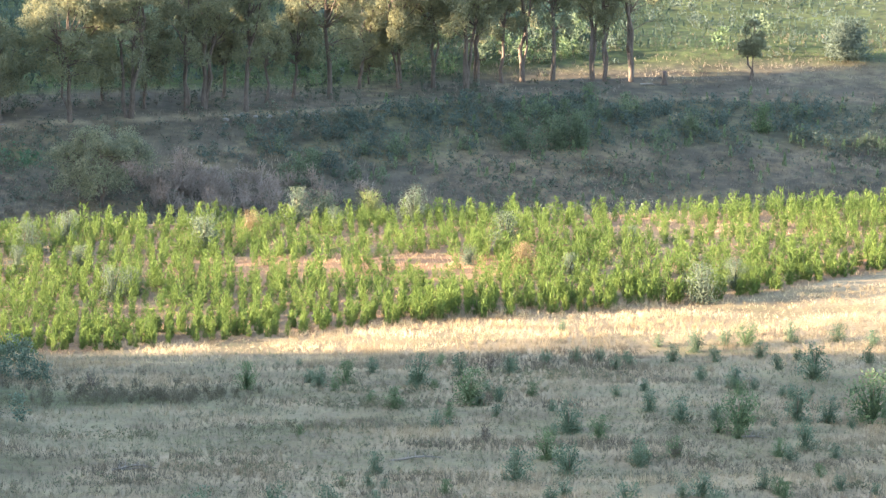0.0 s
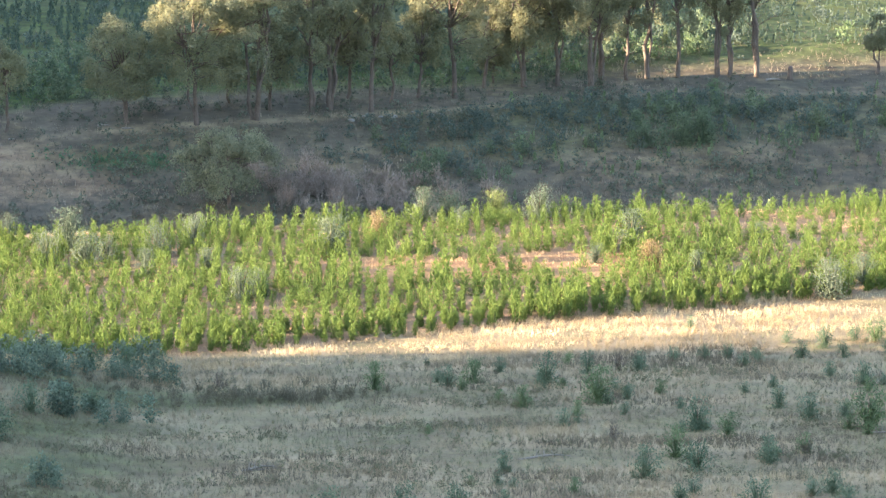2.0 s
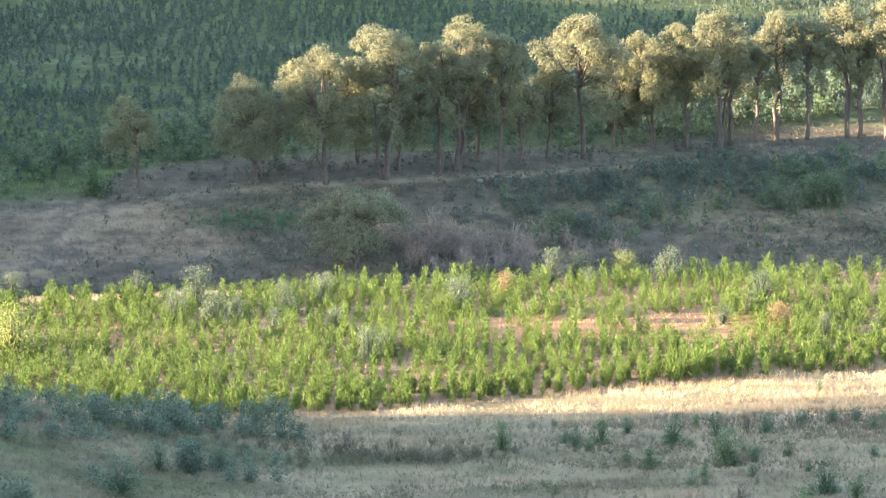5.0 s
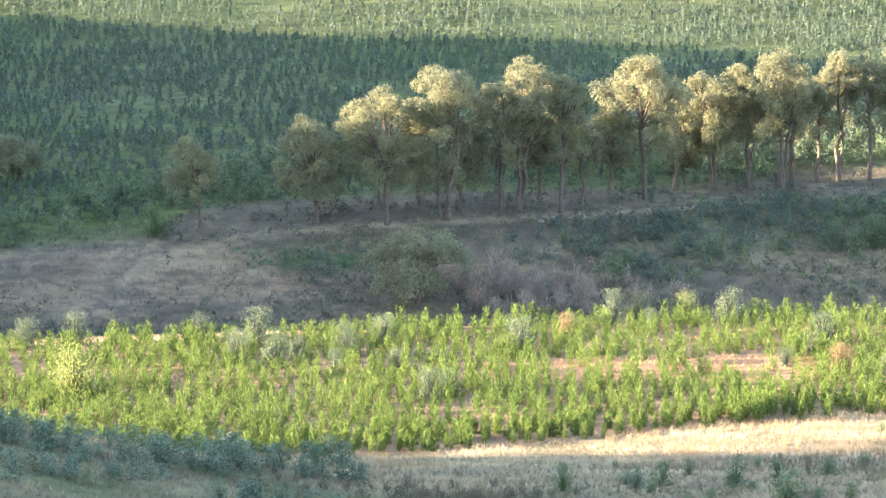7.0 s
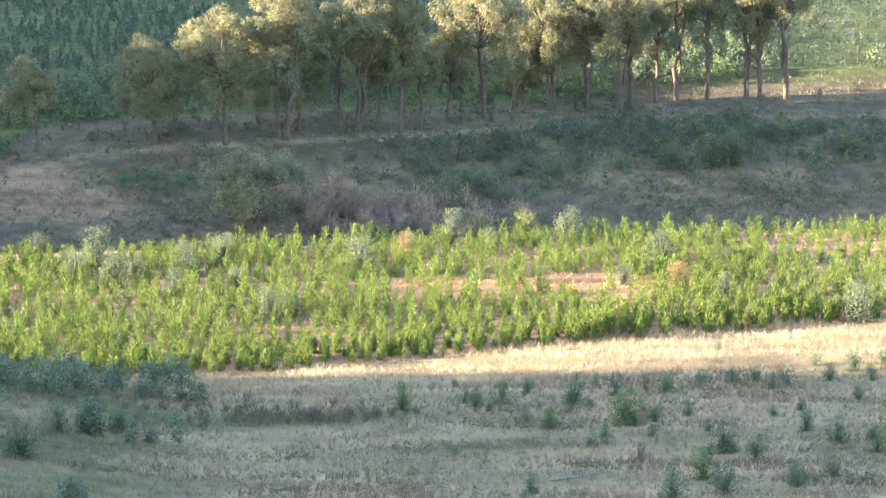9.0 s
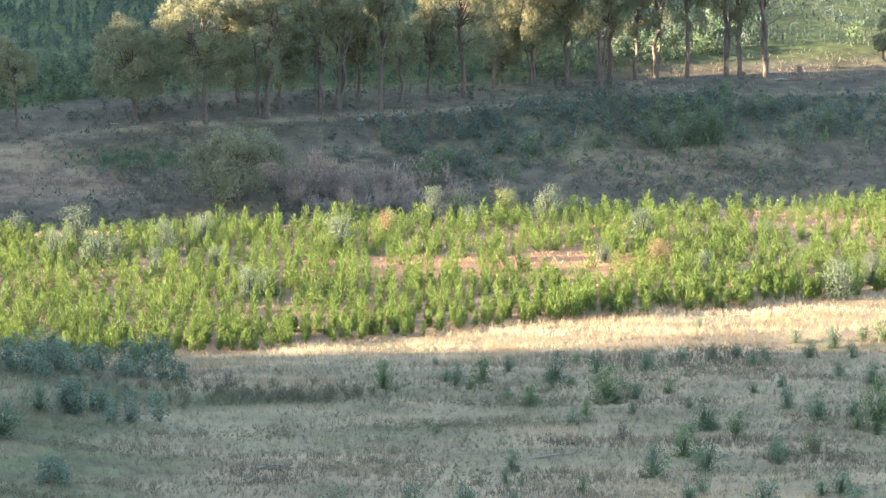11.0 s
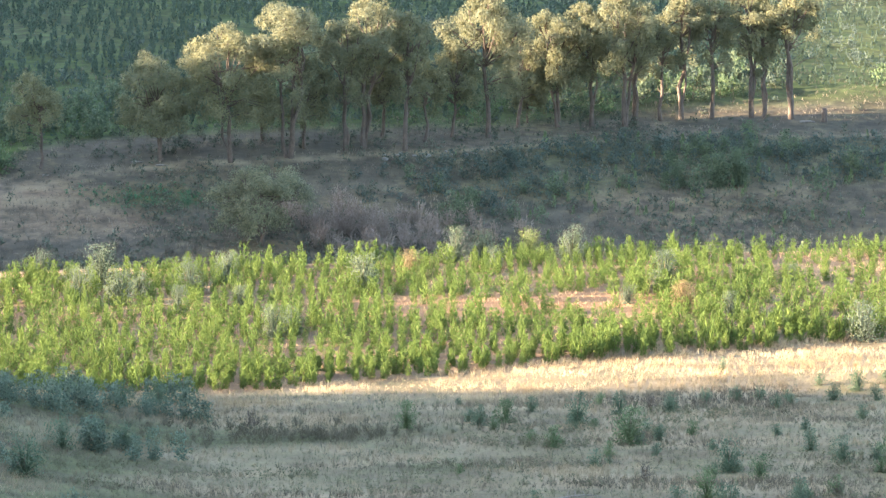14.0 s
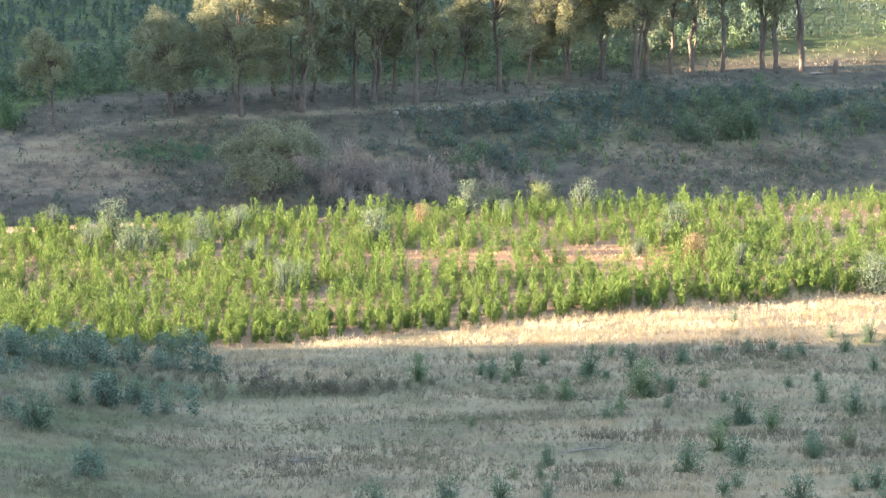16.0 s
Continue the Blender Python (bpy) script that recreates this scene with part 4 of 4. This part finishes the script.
stuff("hillside_pines", SMALL_PINES, x, y, RNG.uniform(1.2, 2.3, len(x)) * (1 - 0.4 * smooth(60, 85, x) * smooth(530, 470, y)), M_HAZED_PINE, "rows of small young pines on the far hillside", "plantation")
x, y = sown(3600, -100, 160, 405, 600, lambda x, y: IN_VIEW(x, y) * (y > TRACK(x) + 17) * smooth(0.3, 0.7, value_noise(x, y, 16, 52)) * (1 - 0.7 * smooth(460, 560, y)))
stuff("hillside_shrubs", SMALL_BUSHES, x, y, RNG.uniform(0.9, 2.3, len(x)), M_BANK, "green regrowth on the far hillside", "shrubs")
x, y = sown(9000, -100, 160, 410, 640, lambda x, y: IN_VIEW(x, y) * (y > TRACK(x) + 20) * (0.15 + 0.5 * value_noise(x, y * 1.6, 17, 51)))
stuff("hillside_grass", LOW_TUFTS, x, y, RNG.uniform(0.3, 0.7, len(x)), M_HEATH, "dry grass between the hillside pines", "grass", 0.0)

# thick bushes at the foot of the hillside, behind the gums
x, y = sown(1900, -85, 95, 378, 470, lambda x, y: IN_VIEW(x, y) * smooth(15, 20, y - TRACK(x)) * (1 - smooth(34, 50, y - TRACK(x))) * (1 - 0.9 * smooth(62, 84, x)) * smooth(0.2, 0.6, value_noise(x, y, 9, 61)))
half = RNG.uniform(size=len(x)) < 0.6
stuff("foothill_bushes", BUSHES[:3] + MID_BUSHES, x[half], y[half], RNG.uniform(1.5, 4.2, half.sum()), M_TEAL, "tall blue-green bushes at the foot of the far hillside", "shrubs")
stuff("foothill_saplings", BUSHES[:3] + MID_BUSHES, x[~half], y[~half], RNG.uniform(1.5, 3.6, (~half).sum()), M_SHRUB, "dark green bushes at the foot of the far hillside", "shrubs")

# ---- single things ----
round_tree = plant("round_conifer", bushy_shape(110, 40, 0.5, 0.055, 0.1), M_BANK, "round dark green conifer on the lit far bank", "tree", "")
set_down(round_tree, 102.5, 441.0, 6.3)

# bushes that stand alone on the bank and the terrace: x, y, height, wide, kind
LONE = [(-35.6, 386.7, 4.4, 0.36, 0), (49.4, 391.5, 3.4, 0.36, 1), (54.2, 392.3, 4.2, 0.34, 1), (57.0, 393.5, 4.6, 0.32, 1), (73.2, 401.6, 3.6, 0.36, 1),
        (83.1, 404.9, 4.0, 0.3, 0), (62.0, 418.0, 2.4, 0.5, 0), (4.0, 364.6, 3.2, 0.5, 2), (9.7, 365.4, 2.6, 0.5, 2), (-12.0, 377.0, 1.6, 0.6, 3)]
LONE_LOOK = [(M_SHRUB, "dark_bush", "dark green bush standing alone on the shaded bank"), (M_TEAL, "blue_gum_bush", "blue-green young eucalypt standing on the shaded bank"),
             (M_DEAD, "dead_bush", "dead pinkish-brown bush at the edge of the gully"), (M_HERB, "green_herb_clump", "fresh green clump of herbs below the track")]
for x, y, h, wide, look_no in LONE:
    material, name, label = LONE_LOOK[look_no]
    shape = twiggy_shape(60, wide) if look_no == 2 else bushy_shape(44, 30, wide, 0.065, 0.04)
    set_down(plant(name, shape, material, label, "bush", "bushes on the bank"), x, y, h, RNG.uniform(0, 360))

# fallen wood: x, y, length, thickness, turn
FALLEN = [(-18.6, 391.4, 1.5, 0.3, 8), (-15.5, 390.4, 1.6, 0.22, -5), (0.3, 216.2, 3.0, 0.16, 25), (1.2, 216.6, 2.2, 0.13, -35), (-0.4, 216.9, 1.8, 0.12, 70), (0.8, 215.8, 2.4, 0.1, 10), (20.8, 220.2, 4.0, 0.16, 12),
          (47.4, 230.3, 2.4, 0.12, -10), (38.5, 206.5, 1.8, 0.1, 40), (33.0, 404.5, 2.0, 0.25, 10), (71.5, 427.6, 2.2, 0.3, 4), (-29.5, 386.0, 1.0, 0.2, 0)]
for n, (x, y, length, thick, turn) in enumerate(FALLEN):
    fallen = mesh_np("fallen_branch", *log_shape(length, thick, 0.1, 3 if y < 300 else 1), M_WOOD)
    set_down(tagged(new("fallen_branch", fallen), "weathered pale fallen branch lying on the ground", "branch", "fallen wood"), x, y, 1.0, turn, 0.03)

stump = mesh_np("tree_stump", *tube([(0, 0, -0.2), (0.03, 0, 0.4), (0.05, 0.02, 1.4), (0.02, 0.05, 1.9)], [0.5, 0.4, 0.36, 0.3], 9), M_BARK)
set_down(tagged(new("tree_stump", stump), "short dark broken stump beside the gums", "stump"), 73.9, 428.3)

# dead standing stalks in the dry grass: x, y, height
for x, y, h in [(-7.9, 242.7, 1.9), (14.3, 250.5, 1.3), (9.4, 243.5, 0.9), (26.5, 250.0, 1.0), (-1.5, 246.0, 1.1)]:
    stalk = join([tube([(0, 0, -0.1), (0.05, 0, 0.5 * h), (0.02, 0.03, h)], [0.045, 0.04, 0.02], 5), tube([(0.04, 0, 0.6 * h), (0.2 * h, 0.05, 0.8 * h)], [0.025, 0.008], 4)])
    set_down(tagged(new("dead_stalk", mesh_np("dead_stalk", *stalk, M_STEM)), "thin dark dead stalk standing in the grass", "stalk", "dead stalks"), x, y, 1.0, RNG.uniform(0, 360))


def stone_shape(seed):
    """A weathered boulder: a rounded lump with flattened sides."""
    r = np.random.default_rng(seed)
    bm = bmesh.new()
    bmesh.ops.create_icosphere(bm, subdivisions=2, radius=0.5)
    shove = [(unit(r.normal(size=3)), r.uniform(0.28, 0.42)) for k in range(7)]
    for v in bm.verts:
        for d, far in shove:
            over = v.co.dot(Vector(d)) - far
            if over > 0:
                v.co -= Vector(d) * over
        v.co.z *= 0.62
    me = bpy.data.meshes.new("stone")
    bm.to_mesh(me)
    bm.free()
    me.materials.append(M_STONE)
    return me


stones = [stone_shape(k) for k in range(4)]
for k in range(16):  # pale stones on the lip of the terrace
    x = RNG.uniform(12, 29)
    y = float(TRACK(x)) - RNG.uniform(0.5, 3.5)
    set_down(tagged(new("stone", stones[k % 4]), "pale grey weathered stone on the lip of the terrace", "stone", "stones on the terrace"), x, y, RNG.uniform(0.35, 0.95), RNG.uniform(0, 360), -0.05)
